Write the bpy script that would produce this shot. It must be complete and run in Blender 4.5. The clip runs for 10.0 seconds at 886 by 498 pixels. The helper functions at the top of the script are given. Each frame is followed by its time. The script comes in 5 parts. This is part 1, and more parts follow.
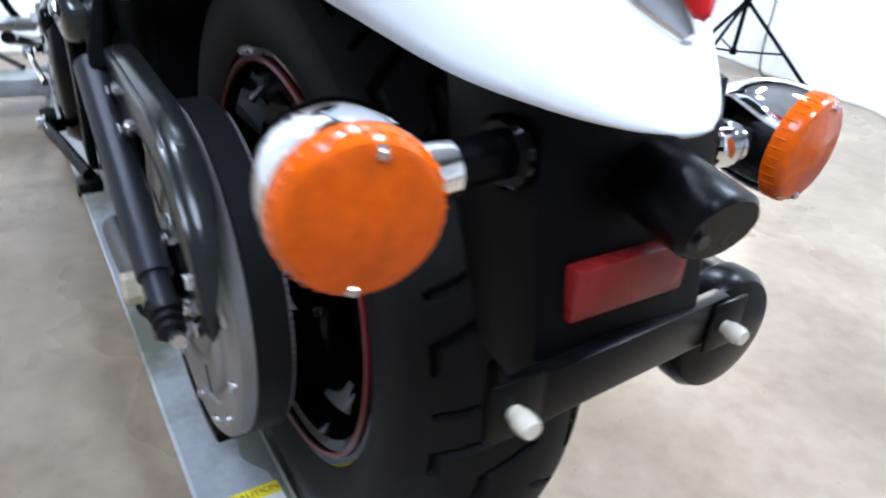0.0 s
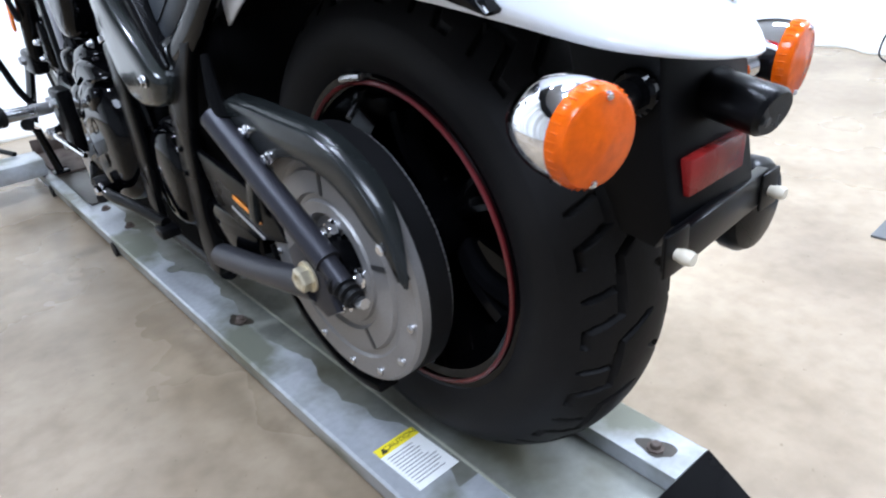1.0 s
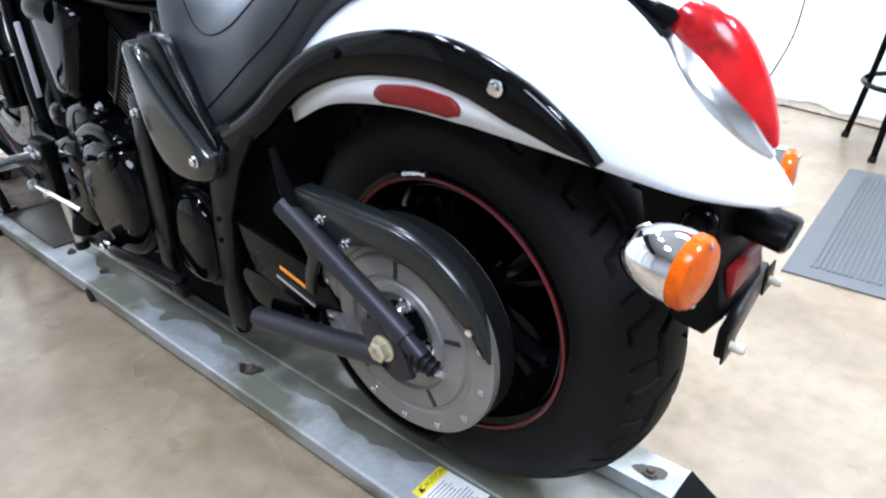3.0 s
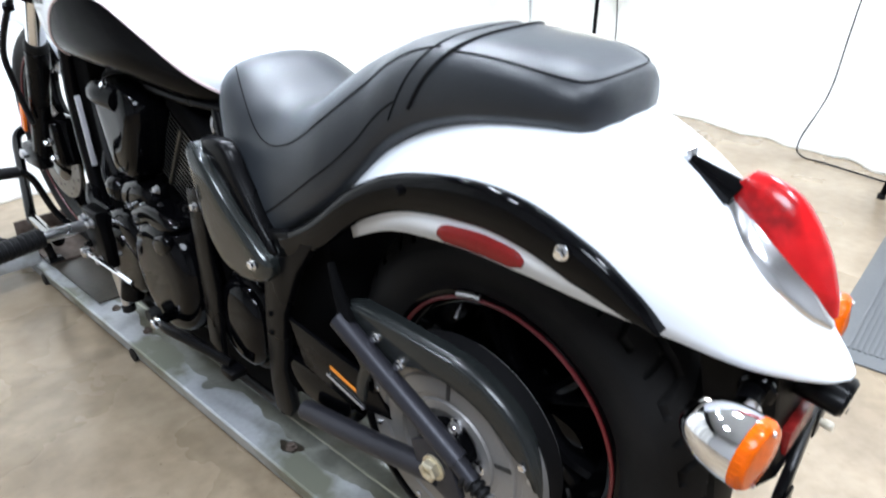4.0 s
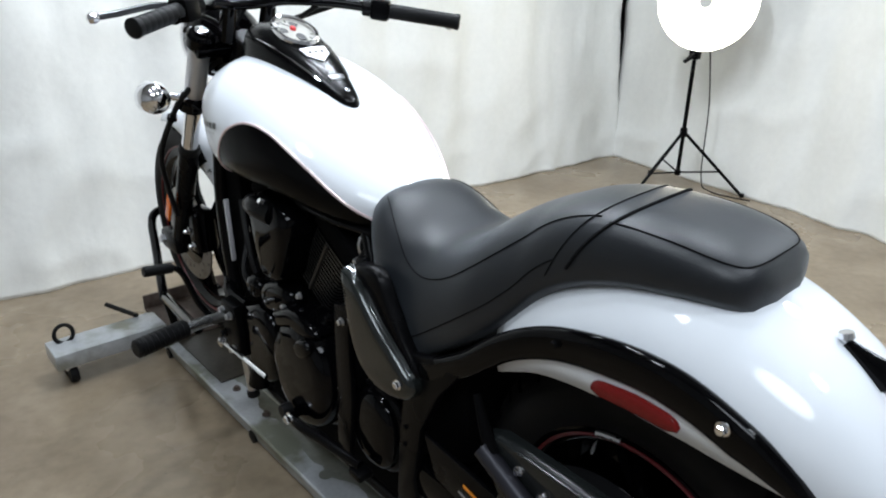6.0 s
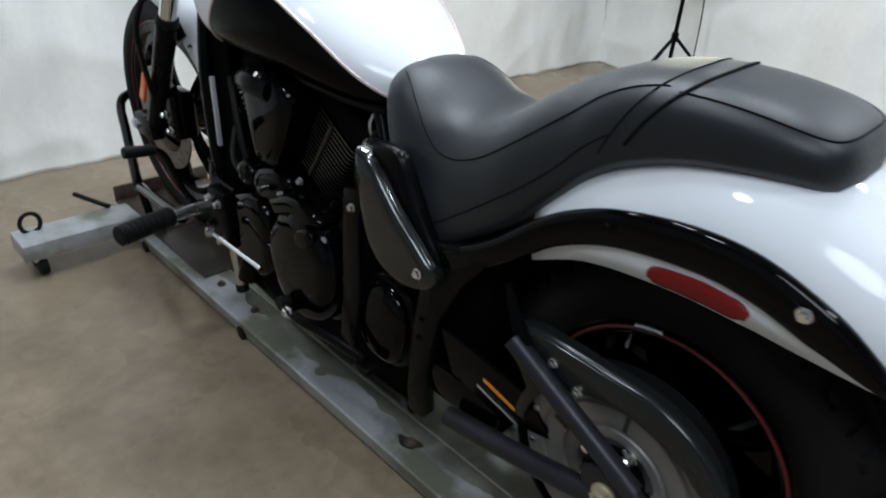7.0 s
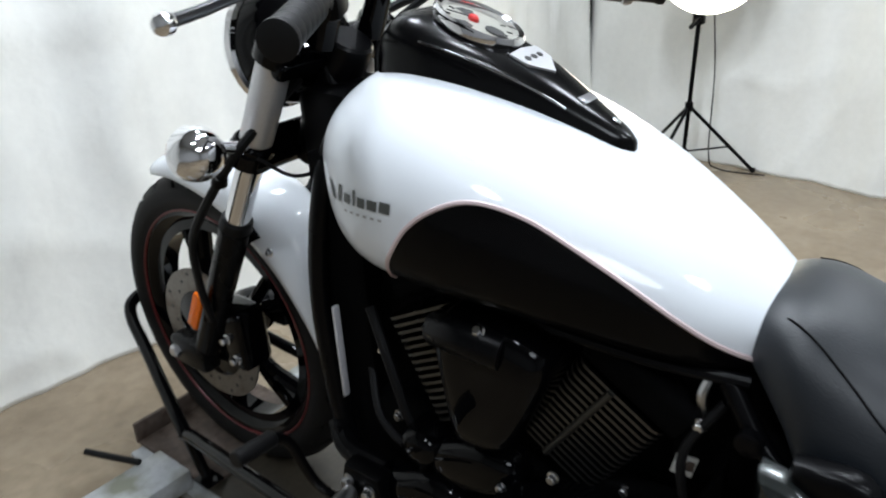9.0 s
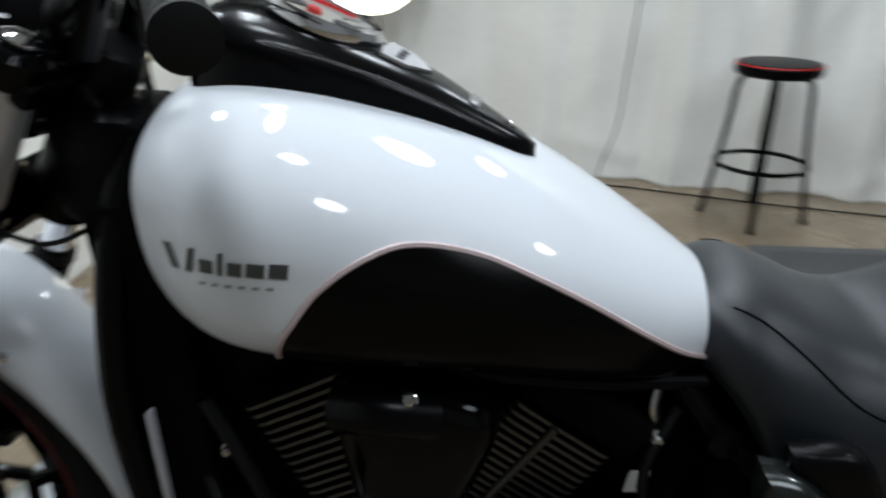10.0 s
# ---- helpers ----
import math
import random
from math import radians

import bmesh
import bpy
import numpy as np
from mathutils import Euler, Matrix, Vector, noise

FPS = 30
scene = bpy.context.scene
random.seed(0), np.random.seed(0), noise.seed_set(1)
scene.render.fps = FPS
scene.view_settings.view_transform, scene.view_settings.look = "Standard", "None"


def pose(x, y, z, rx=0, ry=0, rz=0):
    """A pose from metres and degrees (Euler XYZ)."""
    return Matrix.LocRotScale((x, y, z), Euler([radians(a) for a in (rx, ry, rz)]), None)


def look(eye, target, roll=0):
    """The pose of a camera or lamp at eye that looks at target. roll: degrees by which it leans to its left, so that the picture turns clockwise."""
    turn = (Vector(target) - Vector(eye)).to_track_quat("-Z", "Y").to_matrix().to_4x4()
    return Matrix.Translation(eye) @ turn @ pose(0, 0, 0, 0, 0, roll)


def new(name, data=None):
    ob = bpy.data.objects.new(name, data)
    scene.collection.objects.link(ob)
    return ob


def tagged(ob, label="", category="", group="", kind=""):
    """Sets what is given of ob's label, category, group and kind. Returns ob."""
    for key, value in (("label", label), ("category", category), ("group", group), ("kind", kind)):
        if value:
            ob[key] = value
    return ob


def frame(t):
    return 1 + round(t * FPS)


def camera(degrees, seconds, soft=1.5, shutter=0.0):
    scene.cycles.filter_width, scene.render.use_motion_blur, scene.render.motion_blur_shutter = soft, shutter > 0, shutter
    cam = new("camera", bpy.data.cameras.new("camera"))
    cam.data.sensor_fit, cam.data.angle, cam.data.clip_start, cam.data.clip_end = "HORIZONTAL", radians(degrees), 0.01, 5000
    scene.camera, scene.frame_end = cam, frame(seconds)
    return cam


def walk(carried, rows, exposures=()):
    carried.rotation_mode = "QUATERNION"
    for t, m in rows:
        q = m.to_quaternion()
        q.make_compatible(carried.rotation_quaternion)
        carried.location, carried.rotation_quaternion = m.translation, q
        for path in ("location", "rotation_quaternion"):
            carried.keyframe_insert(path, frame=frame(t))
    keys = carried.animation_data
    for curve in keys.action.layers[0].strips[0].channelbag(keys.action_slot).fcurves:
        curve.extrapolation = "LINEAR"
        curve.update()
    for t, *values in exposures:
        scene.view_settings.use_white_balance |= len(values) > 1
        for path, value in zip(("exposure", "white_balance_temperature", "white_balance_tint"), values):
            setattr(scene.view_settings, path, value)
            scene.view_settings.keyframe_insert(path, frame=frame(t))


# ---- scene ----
cam = camera(64.9, 10.0, soft=2.0, shutter=0.5)
EXPOSURE = [(0, 0.25, 5600, 13), (1, 0.5, 5700, 13), (2, 0.56, 5800, 13), (3.5, 0.66, 5900, 12), (4.0, 0.46, 6150, 11), (4.5, 0.14, 6350, 10), (5, -0.36, 6400, 10), (5.6, -0.62, 6400, 9), (6.8, -1.0, 6300, 9), (7.1, -0.86, 6300, 9), (7.6, -0.04, 6500, 10), (8.0, -0.14, 6500, 10), (8.5, -0.42, 6450, 9), (9.0, -0.84, 6450, 9), (9.5, -1.16, 6500, 8), (10, -1.4, 6450, 8)]
PATH = [
    (0, (-0.258, -0.578, 0.71), (0.742, 0.88, -0.224), 6.3),
    (0.5, (-0.389, -0.575, 0.737), (0.716, 0.833, -0.156), -0.1),
    (1, (-0.5, -0.63, 0.743), (0.626, 0.744, -0.175), -4.1),
    (1.5, (-0.537, -0.635, 0.72), (0.559, 0.764, -0.198), -1.3),
    (2, (-0.569, -0.62, 0.759), (0.521, 0.817, -0.105), -0.1),
    (2.2, (-0.584, -0.614, 0.795), (0.527, 0.784, -0.105), -2.5),
    (3.3, (-0.715, -0.513, 0.928), (0.672, 0.603, 0.017), 1.0),
    (3.5, (-0.708, -0.502, 0.954), (0.648, 0.647, 0.038), 0.9),
    (4, (-0.694, -0.474, 1.034), (0.635, 0.727, 0.144), 0.8),
    (4.5, (-0.708, -0.469, 1.1), (0.599, 0.765, 0.223), 1.0),
    (5, (-0.729, -0.461, 1.139), (0.545, 0.747, 0.182), 1.8),
    (5.5, (-0.756, -0.429, 1.172), (0.509, 0.877, 0.339), 0.9),
    (5.7, (-0.771, -0.414, 1.179), (0.475, 0.957, 0.428), 0.4),
    (6.8, (-0.841, -0.34, 1.119), (0.404, 0.947, 0.227), 4.7),
    (7, (-0.827, -0.289, 1.093), (0.432, 0.924, 0.121), 4.3),
    (7.5, (-0.764, -0.083, 1.122), (0.469, 1.201, 0.209), 0.4),
    (8, (-0.811, 0.123, 1.151), (0.589, 1.321, 0.375), 1.8),
    (8.5, (-0.839, 0.299, 1.164), (0.666, 1.391, 0.429), 2.8),
    (9, (-0.743, 0.468, 1.137), (0.713, 1.576, 0.329), -1.7),
    (9.3, (-0.708, 0.537, 1.136), (0.825, 1.55, 0.346), -2.6),
    (9.5, (-0.708, 0.602, 1.117), (0.904, 1.498, 0.344), -1.6),
    (10, (-0.687, 0.768, 1.11), (1.13, 0.987, 0.303), 0.3),
]
walk(cam, [(t, look(eye, target, roll)) for t, eye, target, roll in PATH], EXPOSURE)

# ---- world and lights ----
world = bpy.data.worlds.new("world")
scene.world = world
world.use_nodes = True
world.node_tree.nodes["Background"].inputs[0].default_value = (0.75, 0.82, 0.9, 1)
world.node_tree.nodes["Background"].inputs[1].default_value = 0.05


def area(name, x, y, z, sx, sy, watts, target=None, color=(0.9, 0.97, 1.06)):
    d = bpy.data.lights.new(name, "AREA")
    d.shape, d.size, d.size_y, d.energy, d.color = "ELLIPSE", sx, sy, watts, color
    ob = new(name, d)
    ob.matrix_world = look((x, y, z), target) if target else pose(x, y, z)
    return ob


# ceiling lamps: place, size and watts; the last, wide one is an added soft fill
for lx, ly, sx, sy, watts in ((0.66, 2.0, 0.2, 0.2, 28), (0.62, 1.3, 0.5, 0.12, 28), (1.05, 1.38, 0.18, 0.18, 22), (-0.1, 1.05, 0.18, 0.22, 22), (1.15, 0.33, 0.42, 0.42, 44), (2.4, -0.4, 0.5, 0.3, 40), (0.4, -1.3, 0.3, 0.34, 38), (-1.06, 0.71, 0.3, 0.3, 26), (-1.5, -1.2, 1.3, 1.3, 80)):
    area("overhead_light", lx, ly, 2.75, sx, sy, watts)


# ---- materials ----
def nodes(name):
    m = bpy.data.materials.new(name)
    m.use_nodes = True
    return m, m.node_tree.nodes, m.node_tree.links, m.node_tree.nodes["Principled BSDF"]


def mat(name, color, rough=0.5, metal=0.0, vary=0.15, grain=60.0, bump=0.1, dist=0.002, coat=0.0, stain=None, stain_scale=4.0, stain_at=(0.5, 0.7), spec=0.5, rvary=0.1):
    """A surface with grain, larger uneven patches and, where given, stains or painted reflections."""
    m, n, l, b = nodes(name)
    tc = n.new("ShaderNodeTexCoord")
    fine = n.new("ShaderNodeTexNoise")
    fine.inputs["Scale"].default_value, fine.inputs["Detail"].default_value = grain, 6
    big = n.new("ShaderNodeTexNoise")
    big.inputs["Scale"].default_value, big.inputs["Detail"].default_value = stain_scale, 5
    for t in (fine, big):
        l.new(tc.outputs["Object"], t.inputs["Vector"])
    add = n.new("ShaderNodeMath")
    add.operation = "ADD"
    l.new(fine.outputs["Fac"], add.inputs[0])
    l.new(big.outputs["Fac"], add.inputs[1])
    ramp = n.new("ShaderNodeMapRange")
    ramp.inputs["From Min"].default_value, ramp.inputs["From Max"].default_value = 0.6, 1.4
    ramp.inputs["To Min"].default_value, ramp.inputs["To Max"].default_value = 1 - vary, 1 + vary
    l.new(add.outputs[0], ramp.inputs["Value"])
    mul = n.new("ShaderNodeVectorMath")
    mul.operation = "SCALE"
    mul.inputs[0].default_value = color
    l.new(ramp.outputs[0], mul.inputs["Scale"])
    out = mul.outputs[0]
    if stain:
        mix = n.new("ShaderNodeMix")
        mix.data_type = "RGBA"
        mr = n.new("ShaderNodeMapRange")
        mr.inputs["From Min"].default_value, mr.inputs["From Max"].default_value = stain_at
        l.new(big.outputs["Fac"], mr.inputs["Value"])
        l.new(mr.outputs[0], mix.inputs["Factor"])
        l.new(out, mix.inputs["A"])
        mix.inputs["B"].default_value = (*stain, 1)
        out = mix.outputs["Result"]
    l.new(out, b.inputs["Base Color"])
    rr = n.new("ShaderNodeMapRange")
    rr.inputs["To Min"].default_value, rr.inputs["To Max"].default_value = max(0.02, rough - rvary), min(1, rough + rvary)
    l.new(big.outputs["Fac"], rr.inputs["Value"])
    l.new(rr.outputs[0], b.inputs["Roughness"])
    b.inputs["Metallic"].default_value, b.inputs["Coat Weight"].default_value = metal, coat
    b.inputs["Coat Roughness"].default_value = 0.04
    b.inputs["Specular IOR Level"].default_value = spec
    if bump:
        bn = n.new("ShaderNodeBump")
        bn.inputs["Strength"].default_value, bn.inputs["Distance"].default_value = bump, dist
        l.new(fine.outputs["Fac"], bn.inputs["Height"])
        l.new(bn.outputs[0], b.inputs["Normal"])
    return m


def glow(name, color, strength):
    m, n, l, b = nodes(name)
    b.inputs["Emission Color"].default_value, b.inputs["Emission Strength"].default_value = (*color, 1), strength
    b.inputs["Base Color"].default_value = (*color, 1)
    return m


WHITE = mat("white_pearl_paint", (0.7, 0.73, 0.765), 0.55, 0, 0.02, 900, 0.02, 0.0005, 0.72, rvary=0.03, spec=0.2)
GLOSS = mat("gloss_black_paint", (0.0012, 0.0012, 0.0015), 0.045, 0, 0.2, 300, 0.0, 0.001, 0.0, rvary=0.03, spec=0.15)
PANEL = mat("dark_flake_paint", (0.0018, 0.0017, 0.0018), 0.22, 0.0, 0.4, 1500, 0.05, 0.0003, 0.0, spec=0.1)
SATIN = mat("satin_black_metal", (0.002, 0.002, 0.0024), 0.27, 0.0, 0.25, 220, 0.1, 0.0006, spec=0.11)
SWING = mat("satin_graphite_metal", (0.024, 0.024, 0.03), 0.4, 0.4, 0.15, 400, 0.08, 0.0004, spec=0.35)
PLASTIC = mat("black_plastic", (0.0016, 0.0016, 0.0019), 0.34, 0, 0.25, 500, 0.2, 0.0006, spec=0.07)
MATTE = mat("matte_black_casting", (0.0018, 0.0018, 0.002), 0.85, 0, 0.3, 200, 0.1, 0.0006, spec=0.04)
RUBBER = mat("tyre_rubber", (0.0068, 0.0066, 0.0068), 0.58, 0, 0.25, 150, 0.25, 0.0008, stain=(0.012, 0.0115, 0.011), stain_scale=9, stain_at=(0.5, 0.85), spec=0.12)
GRIPRUB = mat("grip_rubber", (0.0035, 0.0035, 0.004), 0.55, 0, 0.2, 200, 0.2, 0.0008, spec=0.2)
LEATHER = mat("seat_vinyl", (0.0048, 0.0066, 0.0094), 0.42, 0, 0.18, 420, 0.35, 0.001, rvary=0.06, spec=0.46)
_b = LEATHER.node_tree.nodes["Principled BSDF"]
_b.inputs["Sheen Weight"].default_value, _b.inputs["Sheen Roughness"].default_value = 0.12, 0.45
_b.inputs["Sheen Tint"].default_value = (0.85, 0.93, 1.0, 1)
SEAM = mat("seat_seam", (0.003, 0.003, 0.0036), 0.75, 0, 0.2, 300, 0.2, 0.0008, spec=0.1)
CHROME = mat("chrome", (0.82, 0.82, 0.84), 0.05, 1.0, 0.03, 90, 0.0, 0.001, rvary=0.03)
BRIGHT = mat("soft_bright_chrome", (0.84, 0.84, 0.86), 0.2, 1.0, 0.03, 90, 0.0, 0.001, rvary=0.05)
STEEL = mat("zinc_steel", (0.55, 0.55, 0.56), 0.28, 1.0, 0.12, 200, 0.1, 0.0006)
BRASS = mat("yellow_zinc_nut", (0.62, 0.56, 0.42), 0.35, 0.8, 0.12, 200, 0.1, 0.0006)
DISC = mat("brushed_disc_steel", (0.2, 0.185, 0.165), 0.4, 0.7, 0.2, 120, 0.1, 0.0003, stain=(0.1, 0.07, 0.05), stain_scale=20, stain_at=(0.5, 0.7))
PULLEY = mat("cast_pulley_alloy", (0.25, 0.242, 0.237), 0.45, 0.5, 0.12, 350, 0.12, 0.0005)
GUARD = mat("dark_grey_guard_plastic", (0.0105, 0.0122, 0.0122), 0.24, 0, 0.2, 250, 0.08, 0.0006, 0.12, spec=0.28)
OIL = mat("oil_stain", (0.03, 0.025, 0.018), 0.35, 0, 0.6, 80, 0.1, 0.0006)
LEVER = mat("satin_lever_alloy", (0.07, 0.07, 0.075), 0.35, 0.7, 0.06, 300, 0.05, 0.0004)
FORK = mat("satin_fork_alloy", (0.56, 0.56, 0.57), 0.45, 0.75, 0.06, 300, 0.05, 0.0004)
ALLOY = mat("bare_rolled_alloy", (0.55, 0.55, 0.58), 0.5, 0.25, 0.08, 250, 0.08, 0.0004)
CONSOLE = mat("black_console_paint", (0.0012, 0.0012, 0.0015), 0.2, 0, 0.2, 400, 0.03, 0.0004, 0.0, spec=0.22)
RED = mat("red_rim_stripe", (0.095, 0.0065, 0.008), 0.35, 0, 0.2, 120, 0.05, 0.0004)
PINK = mat("pinstripe", (0.62, 0.5, 0.5), 0.3, 0.2, 0.1, 300, 0)
SIDE = mat("metallic_grey_cover", (0.015, 0.018, 0.0175), 0.22, 0.5, 0.25, 1200, 0.05, 0.0003, 0.5)
FIN = mat("machined_fin_edge", (0.095, 0.093, 0.085), 0.38, 0.9, 0.15, 200, 0.05)
AMBER = mat("amber_lens", (0.55, 0.085, 0.0001), 0.16, 0, 0.3, 120, 0.2, 0.002, 0.12, spec=0.16, rvary=0.04)
AMBERR = mat("amber_reflector", (0.75, 0.14, 0.002), 0.2, 0, 0.2, 300, 0.2, 0.001, 0.1, spec=0.15)
# the lens's dark red mottles are reflections painted into the colour
REDLENS = mat("red_lens", (0.5, 0.008, 0.01), 0.2, 0, 0.2, 60, 0.3, 0.003, 0.2, spec=0.25, rvary=0.04, stain=(0.2, 0.004, 0.005), stain_scale=16, stain_at=(0.48, 0.62))
REDREF = mat("red_reflector", (0.15, 0.01, 0.009), 0.25, 0, 0.25, 400, 0.3, 0.001, 0.08, spec=0.2)
PLATE = mat("galvanised_dolly_paint", (0.40, 0.415, 0.43), 0.34, 0.25, 0.14, 90, 0.1, 0.0006, stain=(0.17, 0.175, 0.135), stain_scale=7, stain_at=(0.47, 0.62))
DECK = mat("oily_dolly_deck", (0.2, 0.205, 0.18), 0.36, 0.2, 0.2, 70, 0.1, 0.0006, stain=(0.095, 0.092, 0.062), stain_scale=6, stain_at=(0.45, 0.65))
# pale olive that paints the highlight along the raised channel edge
LIP = mat("lit_channel_edge", (0.36, 0.36, 0.29), 0.4, 0.2, 0.2, 60, 0.1, 0.0005)
RUST = mat("rusty_plate", (0.09, 0.068, 0.055), 0.7, 0.2, 0.4, 60, 0.3, 0.001, stain=(0.045, 0.028, 0.02), stain_scale=25, stain_at=(0.45, 0.65))
CLOTH = mat("white_curtain_cloth", (0.8, 0.8, 0.765), 0.85, 0, 0.04, 30, 0.25, 0.006, stain_scale=1.2)
CONCRETE = mat("polished_concrete", (0.288, 0.231, 0.161), 0.29, 0, 0.12, 26, 0.1, 0.001, stain=(0.2, 0.158, 0.112), stain_scale=1.6, stain_at=(0.45, 0.75), rvary=0.16, spec=0.34)


def scuffs(m):
    """Mottling at three sizes and dark specks on the concrete."""
    n, l = m.node_tree.nodes, m.node_tree.links
    b = n["Principled BSDF"]
    col = b.inputs["Base Color"].links[0].from_socket
    tc = n.new("ShaderNodeTexCoord")
    for scale, stretch, lo, hi, tint in ((7.0, (1, 1, 1), 0.42, 0.74, (0.8, 0.78, 0.75)), (26.0, (1, 1, 1), 0.4, 0.72, (0.84, 0.82, 0.8)), (90.0, (1, 1, 1), 0.69, 0.74, (0.6, 0.55, 0.5)), (2.6, (1, 1, 1), 0.42, 0.68, (0.82, 0.8, 0.77))):
        mp = n.new("ShaderNodeMapping")
        mp.inputs["Scale"].default_value = stretch
        mp.inputs["Rotation"].default_value = (0, 0, scale * 0.37)
        l.new(tc.outputs["Object"], mp.inputs["Vector"])
        t = n.new("ShaderNodeTexNoise")
        t.inputs["Scale"].default_value, t.inputs["Detail"].default_value = scale, 7
        l.new(mp.outputs[0], t.inputs["Vector"])
        r = n.new("ShaderNodeMapRange")
        r.inputs["From Min"].default_value, r.inputs["From Max"].default_value = lo, hi
        l.new(t.outputs["Fac"], r.inputs["Value"])
        x = n.new("ShaderNodeMix")
        x.data_type, x.blend_type = "RGBA", "MULTIPLY"
        l.new(r.outputs[0], x.inputs["Factor"])
        l.new(col, x.inputs["A"])
        x.inputs["B"].default_value = (*tint, 1)
        col = x.outputs["Result"]
    l.new(col, b.inputs["Base Color"])


scuffs(CONCRETE)
# added ceiling and walls: tones set for bounce and what chrome and black reflect
CEIL = mat("ceiling_paint", (0.52, 0.55, 0.58), 0.85, 0, 0.05, 20, 0.1)
GREYWALL = mat("grey_wall_paint", (0.34, 0.345, 0.35), 0.8, 0, 0.06, 20, 0.1)
DARKROOM = mat("dark_backing", (0.035, 0.035, 0.037), 0.9, 0, 0.2, 10, 0)
MATRUB = mat("ribbed_mat_rubber", (0.075, 0.078, 0.08), 0.6, 0, 0.15, 120, 0.25, 0.001)
CREAM = mat("cream_nylon", (0.55, 0.5, 0.4), 0.4, 0, 0.05, 100, 0)
PAPER = mat("paper_label", (0.78, 0.78, 0.76), 0.5, 0, 0.04, 100, 0)
YELLOW = mat("yellow_label", (0.8, 0.66, 0.02), 0.45, 0, 0.06, 100, 0)
MARK = mat("grey_mark", (0.05, 0.056, 0.052), 0.4, 0, 0.1, 100, 0)
INK = mat("black_ink", (0.02, 0.02, 0.02), 0.5, 0, 0.1, 100, 0)
GREYINK = mat("grey_ink", (0.3, 0.3, 0.3), 0.5, 0, 0.1, 100, 0)
ORANGE = mat("orange_sticker", (0.75, 0.25, 0.02), 0.4, 0, 0.1, 100, 0)
FACE = mat("gauge_face", (0.55, 0.55, 0.52), 0.4, 0, 0.05, 100, 0)
DIAL = mat("cream_dial", (0.36, 0.35, 0.31), 0.35, 0, 0.1, 60, 0)
BADGE = mat("dull_silver_badge", (0.32, 0.32, 0.33), 0.3, 0.8, 0.1, 200, 0)
REDPL = mat("red_switch", (0.6, 0.02, 0.02), 0.4, 0, 0.1, 100, 0)
GLASS, _n, _l, _b = nodes("clear_glass")
_b.inputs["Transmission Weight"].default_value, _b.inputs["Roughness"].default_value = 1.0, 0.03
DISHGLOW = glow("lamp_diffuser", (1, 0.93, 0.74), 24.0)


# ---- mesh helpers ----
def part(name, bm, material, parent=None, label="", smooth=35, m=None):
    bmesh.ops.recalc_face_normals(bm, faces=bm.faces[:])
    me = bpy.data.meshes.new(name)
    bm.to_mesh(me)
    bm.free()
    me.materials.append(material)
    if smooth:
        me.shade_smooth()
        me.set_sharp_from_angle(angle=radians(smooth))
    ob = new(name, me)
    if parent:
        ob.parent = parent
    if m is not None:
        ob.matrix_basis = m
    if label:
        tagged(ob, label)
    return ob


def thing(name, label, category, group="", kind="", m=None):
    ob = new(name)
    ob.empty_display_size = 0.05
    if m is not None:
        ob.matrix_basis = m
    return tagged(ob, label, category, group, kind)


def loft(rings, closed=True, caps=True):
    """A skin over rings of points, all of one length."""
    bm = bmesh.new()
    rows = [[bm.verts.new(p) for p in ring] for ring in rings]
    n = len(rings[0])
    for a, b in zip(rows, rows[1:]):
        for i in range(n if closed else n - 1):
            j = (i + 1) % n
            bm.faces.new((a[i], a[j], b[j], b[i]))
    if caps and closed:
        bm.faces.new(rows[0][::-1])
        bm.faces.new(rows[-1])
    return bm


def smoothed(points, steps=8):
    """A Catmull-Rom line through the points."""
    p = [Vector(q) for q in points]
    if len(p) < 3:
        return p
    p = [2 * p[0] - p[1], *p, 2 * p[-1] - p[-2]]
    out = []
    for i in range(1, len(p) - 2):
        for k in range(steps):
            t = k / steps
            a, b, c, d = p[i - 1 : i + 3]
            out.append(0.5 * (2 * b + (c - a) * t + (2 * a - 5 * b + 4 * c - d) * t**2 + (3 * b - a - 3 * c + d) * t**3))
    return out + [p[-2]]


def tube(points, r, segs=12, steps=8, r2=None, flat=1.0):
    """A round bar along a smooth line; r to r2 along it; flat squeezes it."""
    line = smoothed(points, steps)
    rings, up = [], None
    for i, q in enumerate(line):
        d = (line[min(i + 1, len(line) - 1)] - line[max(i - 1, 0)]).normalized()
        if up is None:
            up = d.orthogonal().normalized() if abs(d.x) > 0.9 else (Vector((1, 0, 0)) - d * d.x).normalized()
        up = (up - d * up.dot(d)).normalized()
        side = d.cross(up)
        rr = r + ((r2 if r2 is not None else r) - r) * i / (len(line) - 1)
        rings.append([q + (up * math.cos(a) * flat + side * math.sin(a)) * rr for a in (2 * math.pi * k / segs for k in range(segs))])
    return loft(rings)


def lathe(profile, m=None, segs=48, caps=True):
    """Turns (radius, height) pairs round local z, then lays it by m."""
    rings = [[(r * math.cos(a), r * math.sin(a), h) for a in (2 * math.pi * k / segs for k in range(segs))] for r, h in profile]
    bm = loft(rings, True, caps)
    if m is not None:
        bmesh.ops.transform(bm, matrix=m, verts=bm.verts[:])
    return bm


def along(p, d):
    """The pose at p whose z points along d."""
    return Matrix.Translation(p) @ Vector(d).to_track_quat("Z", "Y").to_matrix().to_4x4()


LEFT = (-1, 0, 0)


